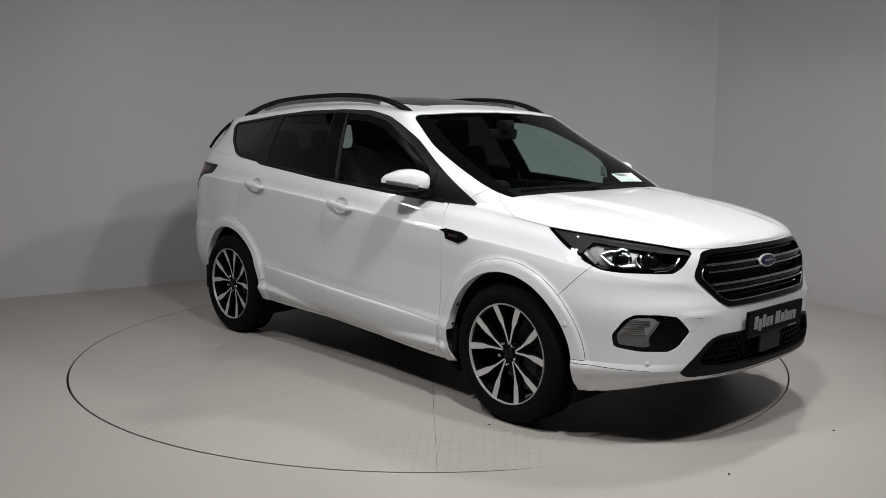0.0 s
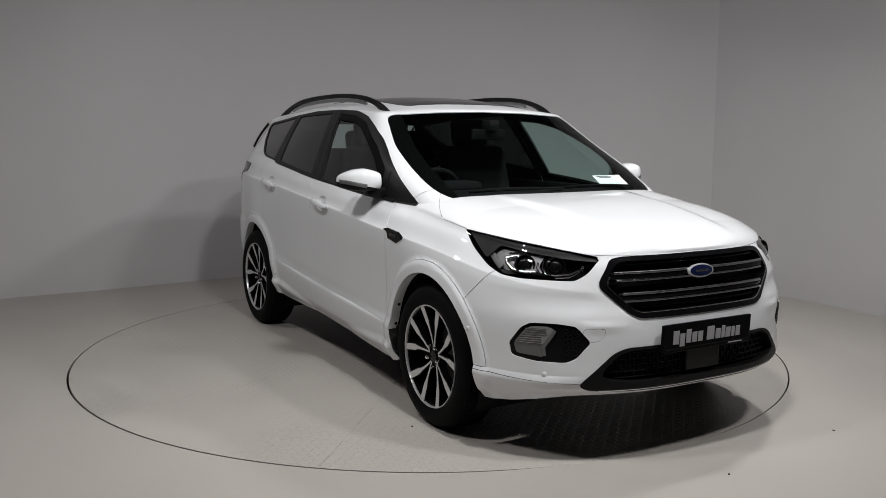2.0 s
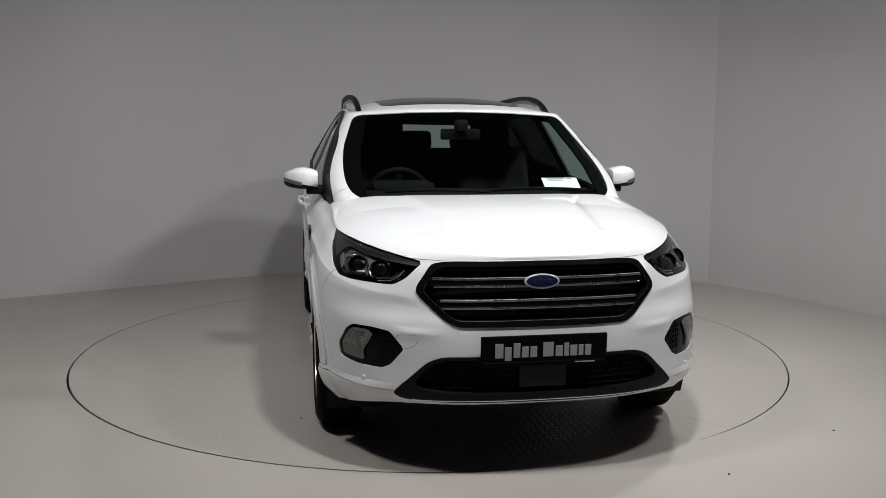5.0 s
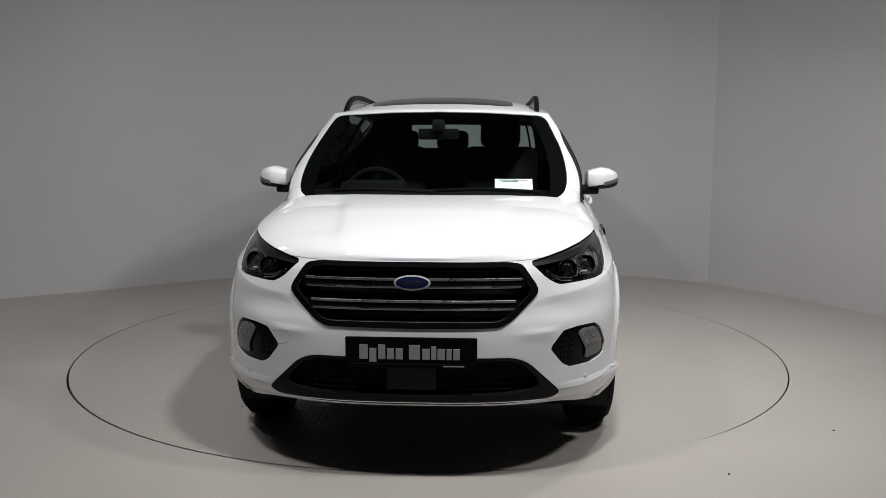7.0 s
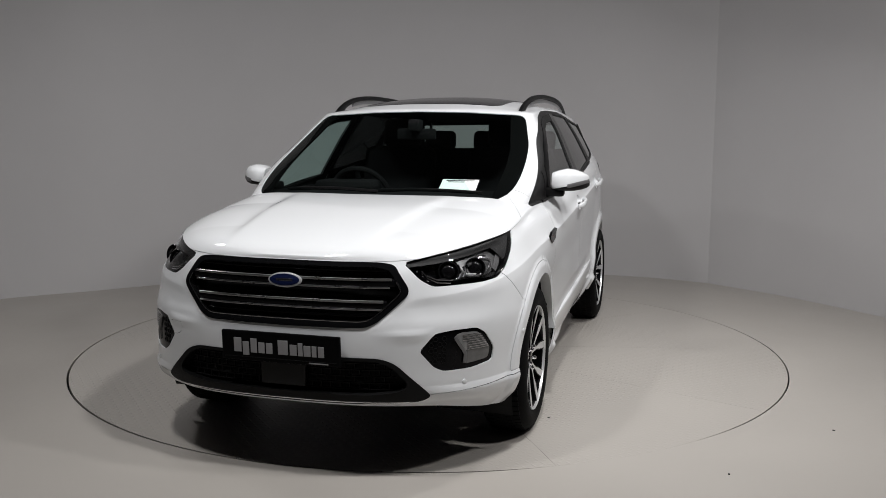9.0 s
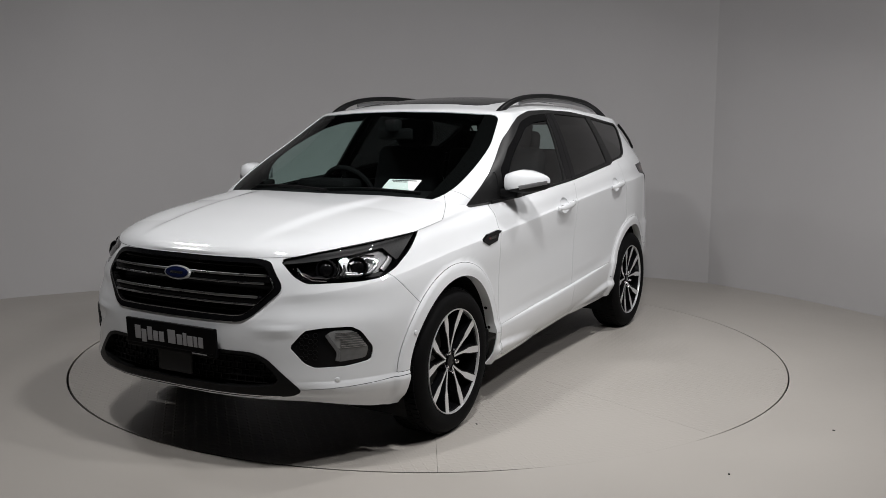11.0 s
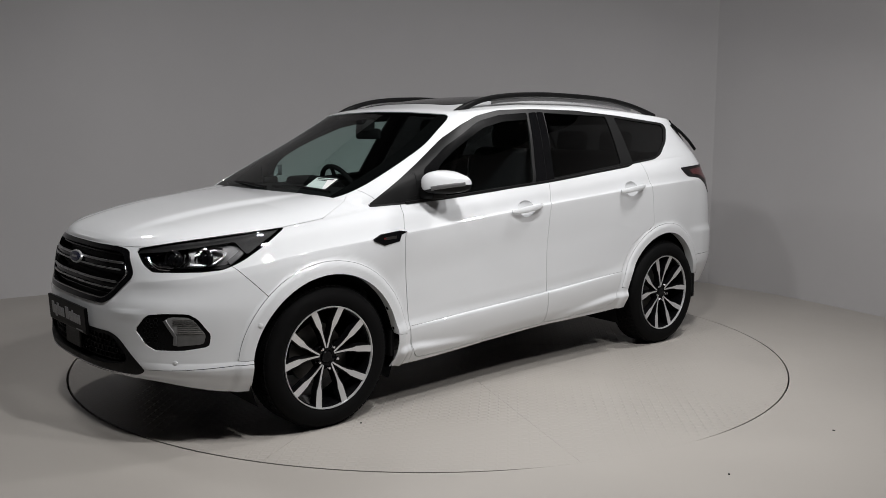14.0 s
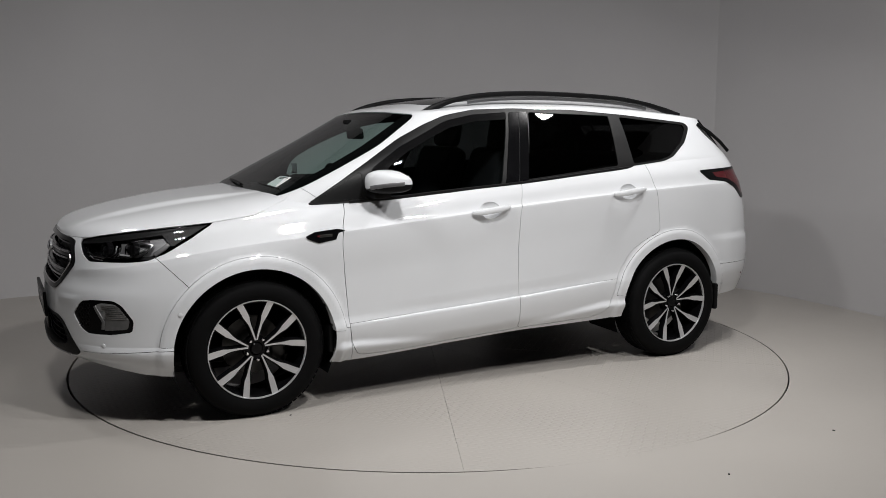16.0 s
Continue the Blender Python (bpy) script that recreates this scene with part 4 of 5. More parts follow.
def build_car():
    car = tagged(new("car"), "white five-door SUV with black roof rails on a turntable", "car")
    P = body_half()
    right = Shell(*P["shell"])
    ring_at = lambda r: lambda V: np.hypot(V[:, 0] + 2.905, V[:, 2] - 1.0) - r
    flap = right.take(ring_at(0.0745), SIDE)
    flap_gap = right.take(ring_at(0.0765), SIDE)
    panel("fuel_flap", flipped(flap), WHITE, car, "round white fuel flap")
    panel("panel_gap", flipped(pushed(flap_gap, -0.008)), BLACK_TRIM, car, "dark panel gap", 0.002)
    panel("body_shell", join(P["shell"], flipped(compact(right.V, right.F))), WHITE, car, "white painted roof, pillars and rear quarters")
    panel("bonnet", both(P["bonnet"]), WHITE, car, "white creased bonnet")
    nose = Shell(*P["bumper"])
    tow = fillet([(0.502, 0.604), (0.590, 0.604), (0.590, 0.548), (0.535, 0.548), (0.508, 0.570)], 0.016)
    tow_at = lambda grow: lambda V: outline_distance(V[:, [1, 2]], tow) - grow
    tow_flap = nose.take(tow_at(-0.0006), FRONT)
    tow_gap = nose.take(tow_at(0.0006), FRONT)
    bumper = panel("front_bumper", join(P["bumper"], flipped(compact(nose.V, nose.F))), WHITE, car, "white front bumper")
    for m, mat, name, label in ((tow_flap, WHITE, "tow_eye_flap", "small white towing eye flap"), (pushed(tow_gap, -0.002), BLACK_TRIM, "panel_gap", "dark panel gap")):
        o = panel(name, flipped(m), mat, bumper, label, 0.003)
        o.location = (0, 0, 0)
    panel("panel_gap", both(pushed(P["seams"], -0.010)), BLACK_TRIM, car, "dark panel gap", 0.002)
    panel("tailgate_window", both(pushed(P["rear_glass"], -0.002)), REAR_GLASS, car, "dark tailgate window", 0.0, REAR_GLASS)
    screen = panel("windscreen", both(pushed(P["screen"], -0.002)), SCREEN_GLASS, car, "green-tinted windscreen", 0.0, SCREEN_GLASS)
    screen.visible_shadow = False
    panel("sunroof", both(pushed(P["sunroof"], 0.002)), BLACK_GLOSS, car, "black glass panoramic sunroof", 0.005)
    # grille
    grille = panel("grille", both(pushed(P["grille_frame"], 0.005)), BLACK_GLOSS, car, "gloss black grille with horizontal bars", 0.03, BLACK_GLOSS)
    b = bowl("grille_backing", both(P["grille_hole"]), 0.055, BLACK_TRIM, grille)
    b.location = (0, 0, 0)

    def bar(name, z, half, h, d, out, mat, parent, label="", n=30):
        pts = []
        for i in range(n + 1):
            y = -half + 2 * half * i / n
            pts.append((front_x(y, z) + out, y, z))
        o = part(name, sweep(pts, rounded(d, h, 10)), mat, parent, label, True)
        return o

    for z, half in ((0.815, 0.452), (0.728, 0.425)):
        o = bar("grille_bar", z, half, 0.036, 0.030, -0.016, BLACK_GLOSS, grille, "gloss black bar with satin chrome edges")
        bar("chrome_strip", z + 0.0155, half - 0.01, 0.011, 0.009, 0.001, SATIN_CHROME, o, "satin chrome strip")
        bar("chrome_strip", z - 0.016, half - 0.015, 0.008, 0.008, 0.0, SATIN_CHROME, o, "satin chrome strip")
    for z, half in ((0.864, 0.42), (0.684, 0.38)):
        bar("grille_bar", z, half, 0.010, 0.014, -0.022, BLACK_GLOSS, grille)
    low = fillet([(0.442, 0.852), (0.478, 0.797), (0.480, 0.776), (0.388, 0.686), (0.345, 0.666), (-0.345, 0.666), (-0.388, 0.686), (-0.480, 0.776), (-0.478, 0.797), (-0.442, 0.852)], 0.03)[5:-5]
    path = []
    for (ya, za), (yb, zb) in zip(low, low[1:]):
        for f in np.linspace(0, 1, 12 if abs(ya - yb) > 0.2 else 3, endpoint=False):
            y, z = ya + (yb - ya) * f, za + (zb - za) * f
            path.append((front_x(y, z) + 0.0035, y, z))
    part("grille_edge", sweep(path, rounded(0.006, 0.006, 8), [(1, 0, 0.05)] * len(path)), DARK_CHROME, grille, "smoked chrome inner edge", True)
    for i in range(6):
        bar("grille_rib", 0.775 + (i - 2.5) * 0.03, 0.41, 0.006, 0.008, -0.042, BLACK_TRIM, grille)
    # badge: plain blue oval with a chrome ring
    x0 = front_x(0, 0.815) + 0.004
    lean = pose(x0, 0, 0.818, 0, 76, 0)

    def oval(a, bb, depth, bev):
        return prism([(bb * math.cos(2 * math.pi * i / 48), a * math.sin(2 * math.pi * i / 48)) for i in range(48)], depth, bev)

    badge = placed(part("badge", oval(0.074, 0.031, 0.010, 0.003), SILVER, car, "chrome-ringed blue oval badge", True), lean)
    part("badge_field", oval(0.066, 0.0245, 0.0125, 0.001), BLUE, badge, "dark blue field", True)
    part("badge_bar", box(0.010, 0.074, 0.0012, 0.0004, at=(0, 0, 0.0128)), DARK_CHROME, badge, "silver mark")
    # lower intake
    intake = panel("lower_intake", both(pushed(P["intake_frame"], 0.004)), BLACK_TRIM, car, "black lower intake with mesh", 0.02, BLACK_TRIM)
    b = bowl("intake_backing", both(P["intake_hole"]), 0.05, BLACK_TRIM, intake)
    b.location = (0, 0, 0)
    for i in range(5):
        bar("intake_bar", 0.385 + 0.0265 * i, 0.47 - abs(i - 1.5) * 0.012, 0.005, 0.012, -0.030, BLACK_TRIM, intake)
    mesh = bmesh.new()
    for r in range(4):
        for k in range(-11, 12):
            y = k * 0.04 + (0.02 if r % 2 else 0)
            if abs(y) < 0.45:
                z = 0.398 + 0.0265 * r
                box(0.010, 0.004, 0.026, at=(front_x(y, z) - 0.032, y, z), bm=mesh)
    tagged(part("intake_mesh", mesh, BLACK_TRIM, intake), kind="stuff")
    part("sensor_cover", box(0.012, 0.20, 0.095, 0.006, at=(front_x(0, 0.42) - 0.012, 0.0, 0.435)), GREY_TRIM, intake, "black sensor cover")
    bar("intake_lip", 0.338, 0.52, 0.012, 0.03, -0.008, DARK_CHROME, intake, "grey lower lip")
    # plate: lettering as plain bars
    plate = placed(part("dealer_plate", box(0.016, 0.528, 0.126, 0.005), PLATE_BLACK, car, "black plate with a row of plain grey bars"), pose(0.918, 0, 0.546, 0, 3, 0))
    for y, w, z0, z1 in ((-0.190, 0.034, -0.026, 0.034), (-0.153, 0.028, -0.038, 0.019), (-0.117, 0.028, -0.026, 0.034), (-0.082, 0.028, -0.026, 0.019), (-0.047, 0.028, -0.026, 0.019),
                         (0.014, 0.044, -0.026, 0.034), (0.060, 0.030, -0.026, 0.019), (0.091, 0.020, -0.026, 0.029), (0.121, 0.030, -0.026, 0.019), (0.152, 0.020, -0.026, 0.019), (0.182, 0.026, -0.026, 0.019)):
        part("lettering_bar", box(0.003, w, z1 - z0, 0.0008, at=(0.0085, y, (z0 + z1) / 2)), PLATE_GREY, plate)
    part("small_lettering_bar", box(0.003, 0.085, 0.005, 0.0008, at=(0.0085, 0.17, -0.053)), PLATE_GREY, plate)
    part("plate_edge", box(0.003, 0.50, 0.003, 0.0008, at=(0.0085, 0.0, -0.046)), BLACK_TRIM, plate)

    wheel = wheel_set()

    def side(s):
        k = (lambda m: m) if s > 0 else flipped
        panel("front_fender", k(P["fender"]), WHITE, car, "white front wing")
        for name in ("arch_f", "arch_r"):
            panel("wheel_arch_trim", k(P[name]), WHITE, car, "white wheel arch trim", 0.05, BLACK_TRIM)
        door = panel("front_door", k(P["front_door"]), WHITE, car, "white front door")
        rear = panel("rear_door", k(P["rear_door"]), WHITE, car, "white rear door")
        band = panel("window_trim", k(pushed(P["window_band"], 0.001)), GREY_TRIM, car, "satin black window surround", 0.012, BLACK_TRIM)
        for name in ("pillar_cover_f", "pillar_cover_r"):
            o = panel("pillar_cover", k(pushed(P[name], 0.003)), BLACK_GLOSS, band, "gloss black door pillar cover", 0.008, BLACK_TRIM)
            o.location = (0, 0, 0)
        g = panel("front_window", k(pushed(P["front_window"], -0.005)), SIDE_GLASS, car, "tinted front door glass", 0.0, SIDE_GLASS)
        g.visible_shadow = False
        panel("rear_window", k(pushed(P["rear_window"], -0.005)), PRIVACY, car, "dark privacy glass of the rear door", 0.0, PRIVACY)
        panel("quarter_window", k(pushed(P["quarter_window"], -0.004)), PRIVACY, car, "dark privacy glass", 0.0, PRIVACY)
        panel("wind_deflector", k(pushed(P["wind_deflector"], 0.004)), BLACK_SATIN, car, "smoked black wind deflector", 0.003, BLACK_GLOSS)
        panel("pillar_trim", k(pushed(P["pillar_trim"], -0.005)), FRIT, car, "black windscreen border and pillar lining", 0.012, FRIT)
        panel("mirror_pane", k(pushed(P["mirror_pane"], -0.002)), GREY_TRIM, car, "black corner panel", 0.004, BLACK_TRIM)
        # headlamp
        hl = panel("headlamp", k(P["headlamp"]), LAMP_GLASS, car, "dark headlamp with projector lenses behind a clear cover", 0.0, LAMP_GLASS)
        hl.visible_shadow = False
        hb = bowl("lamp_housing", k(pushed(P["headlamp"], -0.004)), 0.05, BLACK_GLOSS, hl)
        hb.location = (0, 0, 0)
        brow = Shell(*pushed(P["headlamp"], -0.010))
        dark = brow.take(corner_outline([(-0.25, 0.96), (-0.25, 0.868), (-0.05, 0.885), (0.10, 0.905), (0.24, 0.925), (0.30, 0.87), (0.5, 1.05)], 0.01), lambda c, n: c[:, 0] < 9)
        o = panel("lamp_brow", k(dark), GREY_TRIM, hl, "black upper lamp trim", 0.004, BLACK_TRIM)
        o.location = (0, 0, 0)
        for u, z, r, mat in ((-0.02, 0.848, 0.036, CHROME), (0.115, 0.862, 0.036, CHROME)):
            p, n = spot(P["headlamp"], u, z)
            n = (n + Vector((1.2, 0, -0.1))).normalized()
            p = p - n * 0.036
            fl = Matrix.Diagonal((1, s, 1, 1))
            bm = lathe([(r + 0.008, 0.0), (r + 0.008, 0.024), (r + 0.004, 0.028), (r, 0.022), (r, 0.0)], 32)
            bmesh.ops.transform(bm, matrix=fl @ aim(p, n), verts=bm.verts)
            pr = part("projector", bm, BLACK_GLOSS, hl, "round projector", True)
            bm = lathe([(r - 0.002, 0.008)] + [(max(1e-4, (r - 0.002) * math.cos(a)), 0.008 + 0.024 * math.sin(a)) for a in np.linspace(0.1, math.pi / 2, 7)], 32)
            bmesh.ops.transform(bm, matrix=fl @ aim(p, n), verts=bm.verts)
            part("lens", bm, BLACK_GLOSS, pr, "dark glass lens", True)

        deep = Shell(*pushed(P["headlamp"], -0.030))
        wing = deep.take(corner_outline([(0.030, 0.900), (0.225, 0.935), (0.310, 0.925), (0.262, 0.862), (0.215, 0.828), (0.120, 0.815), (0.035, 0.815), (0.060, 0.850)], 0.015), lambda c, n: c[:, 0] < 9)
        o = panel("reflector", k(wing), REFLECTOR, hl, "satin silver reflector", 0.004, BLACK_TRIM)
        o.location = (0, 0, 0)
        bar_piece = Shell(*pushed(P["headlamp"], -0.022)).take(corner_outline([(-0.150, 0.815), (0.215, 0.812), (0.235, 0.828), (0.120, 0.826), (0.03, 0.823), (-0.12, 0.826)], 0.004), lambda c, n: c[:, 0] < 9)
        o = panel("lamp_sill", k(bar_piece), GREY_TRIM, hl, "dark lower lamp trim", 0.004, BLACK_TRIM)
        o.location = (0, 0, 0)

        def strip(rows, w, mat, name, label, depth=0.014):
            pts, ups = [], []
            for u, z in rows:
                p, n = spot(P["headlamp"], u, z)
                p = p - n * depth
                pts.append((p.x, p.y * s, p.z))
                ups.append((n.x, n.y * s, n.z))
            return part(name, sweep(pts, rounded(w, 0.012, 8), ups), mat, hl, label, True)

        strip([(0.06, 0.826), (0.12, 0.826), (0.175, 0.838), (0.205, 0.862), (0.215, 0.888), (0.16, 0.893), (0.09, 0.882)], 0.014, DARK_CHROME, "light_strip", "bright daytime light strip")
        strip([(0.235, 0.842), (0.262, 0.868), (0.285, 0.895), (0.287, 0.908)], 0.026, CLEAR_LENS, "indicator_lens", "pale side lens", 0.024)
        strip([(-0.14, 0.866), (-0.115, 0.836), (-0.085, 0.818), (-0.02, 0.815)], 0.006, CHROME, "chrome_trim", "chrome edge")
        strip([(-0.11, 0.840), (-0.085, 0.824), (-0.02, 0.822), (0.028, 0.828), (0.044, 0.852), (0.040, 0.880)], 0.007, CHROME, "chrome_trim", "chrome edge")
        strip([(0.075, 0.842), (0.12, 0.842), (0.165, 0.852), (0.185, 0.872)], 0.008, SILVER, "light_strip", "bright daytime light strip", 0.02)
        strip([(0.06, 0.874), (0.062, 0.85), (0.055, 0.83)], 0.010, DARK_CHROME, "divider", "")
        strip([(0.10, 0.893), (0.15, 0.902), (0.20, 0.905)], 0.007, CHROME, "chrome_trim", "chrome edge")
        for i in range(5):
            p, n = spot(P["headlamp"], -0.150 + 0.011 * i, 0.862 - 0.011 * i)
            p = p - n * 0.014
            part("led", box(0.004, 0.006, 0.006, 0.001, at=(p.x, p.y * s, p.z)), CHROME, hl)
        # fog lamp
        fog = panel("fog_lamp", k(pushed(P["fog_bezel"], -0.006)), BLACK_GLOSS, car, "fog lamp in a gloss black six-sided bezel", 0.02, BLACK_GLOSS)
        for piece, mat, label in (("fog_upper", FOG_RIBBED, "pale ribbed lens"), ("fog_lower", FOG_LENS, "smooth grey lens")):
            o = panel("fog_lens", k(pushed(P[piece], -0.004)), mat, fog, label, 0.012, BLACK_GLOSS)
            o.location = (0, 0, 0)
        pts, ups = [], []
        for u, z in ((-0.030, 0.600), (-0.012, 0.572), (0.006, 0.545), (0.018, 0.522), (0.012, 0.500), (0.010, 0.482)):
            p, n = spot(P["fog_lens"], u, z)
            p = p + n * 0.001
            pts.append((p.x, p.y * s, p.z))
            ups.append((n.x, n.y * s, n.z))
        part("lens_divider", sweep(pts, rounded(0.016, 0.006, 8), ups), REFLECTOR, fog, "pale angled divider", True)
        for i in range(7):
            z = 0.538 + 0.0098 * i
            pts, ups = [], []
            for u in np.linspace(0.035 - 0.006 * i, 0.135 - 0.004 * i * i / 4, 6):
                p, n = spot(P["fog_lens"], u, z)
                p = p - n * 0.003
                pts.append((p.x, p.y * s, z))
                ups.append((n.x, n.y * s, n.z))
            part("lens_rib", sweep(pts, rounded(0.004, 0.004, 8), ups), DARK_CHROME, fog, smooth=True)
        for r in range(5):
            for c in range(3):
                p, n = spot(P["fog_bezel"], -0.135 + 0.026 * c + (0.013 if r % 2 else 0), 0.500 + 0.022 * r)
                bm = lathe([(0.0115, 0.0), (0.0115, 0.004), (0.0085, 0.004), (0.0085, 0.0)], 6, closed=True)
                bmesh.ops.transform(bm, matrix=mirror_matrix(s) @ aim(p - n * 0.007, n), verts=bm.verts)
                part("honeycomb_cell", bm, BLACK_TRIM, fog)
        # tail lamp
        tl = panel("tail_lamp", k(pushed(P["tail_rim"], 0.003)), BLACK_GLOSS, car, "black-edged red tail lamp wrapping the corner", 0.02, BLACK_GLOSS)
        o = panel("tail_lens", k(pushed(P["tail_lens"], 0.001)), RED_LENS, tl, "dark red lens", 0.02, BLACK_GLOSS)
        o.location = (0, 0, 0)
        o = panel("tail_lens", k(pushed(P["tail_clear"], 0.001)), FOG_LENS, tl, "pale reversing lens", 0.02, BLACK_GLOSS)
        o.location = (0, 0, 0)
        # mirror
        up = Matrix.Translation((0, 0, 0.025))
        mir = placed(part("door_mirror", sided(box(0.10, 0.13, 0.05, 0.012, at=(-0.665, 0.845, 1.100), rot=Matrix.Rotation(0.1, 3, "Z")), s), BLACK_TRIM, car, "white door mirror with black base", True))
        prof = [(0.842, -0.640, -0.738, 1.160, 1.094), (0.850, -0.596, -0.750, 1.180, 1.086), (0.885, -0.578, -0.760, 1.192, 1.080), (0.925, -0.580, -0.768, 1.200, 1.078),
                (0.965, -0.602, -0.775, 1.194, 1.080), (1.000, -0.645, -0.780, 1.180, 1.086), (1.022, -0.695, -0.782, 1.167, 1.094), (1.032, -0.735, -0.780, 1.154, 1.103)]

        def shell_half(upper):
            bm, rings = bmesh.new(), []
            for y, xf, xb, zt, zb in prof:
                rings.append([bm.verts.new(up @ Vector(((xf + xb) / 2 + u * (xf - xb) / 1.0, y, (zt + zb) / 2 + v * (zt - zb)))) for u, v in rounded(1.0, 1.0, 28, 3.0)])
            for u, v in zip(rings, rings[1:]):
                for i in range(28):
                    bm.faces.new((u[i], u[(i + 1) % 28], v[(i + 1) % 28], v[i]))
            bm.faces.new(rings[0])
            bm.faces.new(rings[-1])
            bmesh.ops.recalc_face_normals(bm, faces=bm.faces)
            kw = {"clear_inner": True} if upper else {"clear_outer": True}
            bmesh.ops.bisect_plane(bm, geom=bm.verts[:] + bm.edges[:] + bm.faces[:], plane_co=(-0.6, 0.93, 1.132), plane_no=(0, -0.20, 1), **kw)
            bmesh.ops.holes_fill(bm, edges=[e for e in bm.edges if e.is_boundary])
            return bm

        part("mirror_cap", sided(shell_half(True), s), WHITE, mir, "white mirror cap", True)
        part("mirror_shell", sided(shell_half(False), s), BLACK_TRIM, mir, "black lower shell", True)
        ind = sweep([(-0.592, 0.935, 1.134), (-0.608, 0.968, 1.141), (-0.640, 0.994, 1.147), (-0.682, 1.013, 1.152), (-0.738, 1.029, 1.156)], rounded(0.012, 0.022, 12, 4))
        part("indicator", sided(ind, s), REFLECTOR, mir, "clear indicator lens", True)
        part("mirror_glass", sided(box(0.004, 0.14, 0.072, 0.002, at=(-0.781, 0.935, 1.161), rot=Matrix.Rotation(-0.1, 3, "Z")), s), CHROME, mir, "mirror glass")
        # handles
        for d, x, z, y in ((door, -1.315, 0.990, 0.914), (rear, -2.290, 1.063, 0.902)):
            line = [(x + e, y + 0.004 + 0.026 * (1 - (abs(e) / 0.118) ** 3.5), z - e * 0.117 + 0.002) for e in np.linspace(-0.118, 0.118, 25)]
            o = part("door_handle", sided(sweep(line, lambda f: rounded(0.018, 0.020 + 0.014 * (1 - abs(2 * f - 1) ** 3), 12, 2.6)), s), WHITE, d, "white door handle", True)
            o = panel("handle_dish", k(P[("front_door" if d is door else "rear_door") + "_dish"]), WHITE, d, "recessed dish behind the handle")
            o.location = (0, 0, 0)
        # wing vent badge
        vent = prism([(-0.252, 0.897), (-0.300, 0.919), (-0.418, 0.930), (-0.462, 0.922), (-0.424, 0.908), (-0.412, 0.876), (-0.318, 0.861), (-0.258, 0.886)], 0.012, 0.003)
        bmesh.ops.transform(vent, matrix=Matrix(((1, 0, 0, 0), (0, 0, 1, 0.897), (0, 1, 0, 0), (0, 0, 0, 1))), verts=vent.verts)
        v = placed(part("wing_badge", sided(vent, s), BLACK_GLOSS, car, "black wing badge with a small red mark"))
        part("badge_bar", sided(box(0.070, 0.003, 0.014, 0.001, at=(-0.355, 0.908, 0.898), rot=Matrix.Rotation(0.05, 3, "Y")), s), STEEL, v, "grey mark")
        part("badge_bar", sided(box(0.014, 0.003, 0.008, 0.001, at=(-0.318 if s > 0 else -0.38, 0.9085, 0.897)), s), RED, v, "red mark")
        # roof rail
        rise = curve((-3.0, 1.515), (-2.96, 1.525), (-2.82, 1.565), (-2.65, 1.600), (-2.4, 1.630), (-2.0, 1.645), (-1.8, 1.647), (-1.6, 1.641), (-1.4, 1.625), (-1.24, 1.595), (-1.14, 1.560), (-1.04, 1.508))
        pts = [(x, y, float(rise(x))) for x, y in ((x, 0.580 + 0.02 * math.sin((x + 3) / 1.9 * 3) - 0.025 * max(0, (-2.2 - x) / 0.8)) for x in np.linspace(-2.96, -1.05, 60))]
        rl = sweep([(a, b * s, c) for a, b, c in pts], lambda f: rounded(0.032, 0.030 + 0.016 * max(0, 1 - min(f, 1 - f) / 0.10), 12))
        r = placed(part("roof_rail", rl, BLACK_TRIM, car, "black raised roof rail", True))
        ins = [(a, b * s, c - 0.028) for a, b, c in pts[9:-9]]
        part("rail_insert", sweep(ins, rounded(0.012, 0.022, 8)), GREY_METAL, r, "grey rail insert", True)
        # black fin between the tailgate window and the rear pillar
        fin = [(-3.050, 0.646 * s, 1.474), (-3.150, 0.660 * s, 1.418), (-3.228, 0.676 * s, 1.358), (-3.292, 0.688 * s, 1.296)]
        placed(part("tailgate_fin", sweep(fin, rounded(0.012, 0.022, 10)), BLACK_TRIM, car, "black tailgate side fin", True))
        # window strips
        pts = [(x, (float(width(x, 3.0)) * 1.003 - 0.03 * max(0, (-2.3 - x) / 0.22)) * s, float(BELT(x)) - 0.002) for x in np.linspace(-2.52, -0.52, 50)]
        placed(part("belt_moulding", sweep(pts, rounded(0.014, 0.016, 8)), GREY_TRIM, car, "black belt moulding", True))
        # wheels, arch liners, mud flaps
        for ax, ph in ((0.0, 1.72), (-2.69, 1.60)):
            m = Matrix.Translation(SHIFT) @ pose(ax, 0.790 * s, 0.345) @ (pose(0, 0, 0) if s > 0 else pose(0, 0, 0, 0, 0, 180))
            wheel(car, m, math.radians(-88 if s > 0 else -90))
            bm = bmesh.new()
            ra, rb = [], []
            for i in range(37):
                a = math.radians(-25 + 230 * i / 36)
                ra.append(bm.verts.new((ax + 0.412 * math.cos(a), (0.855 if ax > -1 else 0.80) * s, 0.345 + 0.412 * math.sin(a))))
                rb.append(bm.verts.new((ax + 0.405 * math.cos(a), 0.50 * s, 0.345 + 0.405 * math.sin(a))))
            for i in range(36):
                bm.faces.new((ra[i], ra[i + 1], rb[i + 1], rb[i]))
            bm.faces.new(rb)
            placed(part("arch_liner", bm, BLACK_TRIM, car, "black arch liner"))
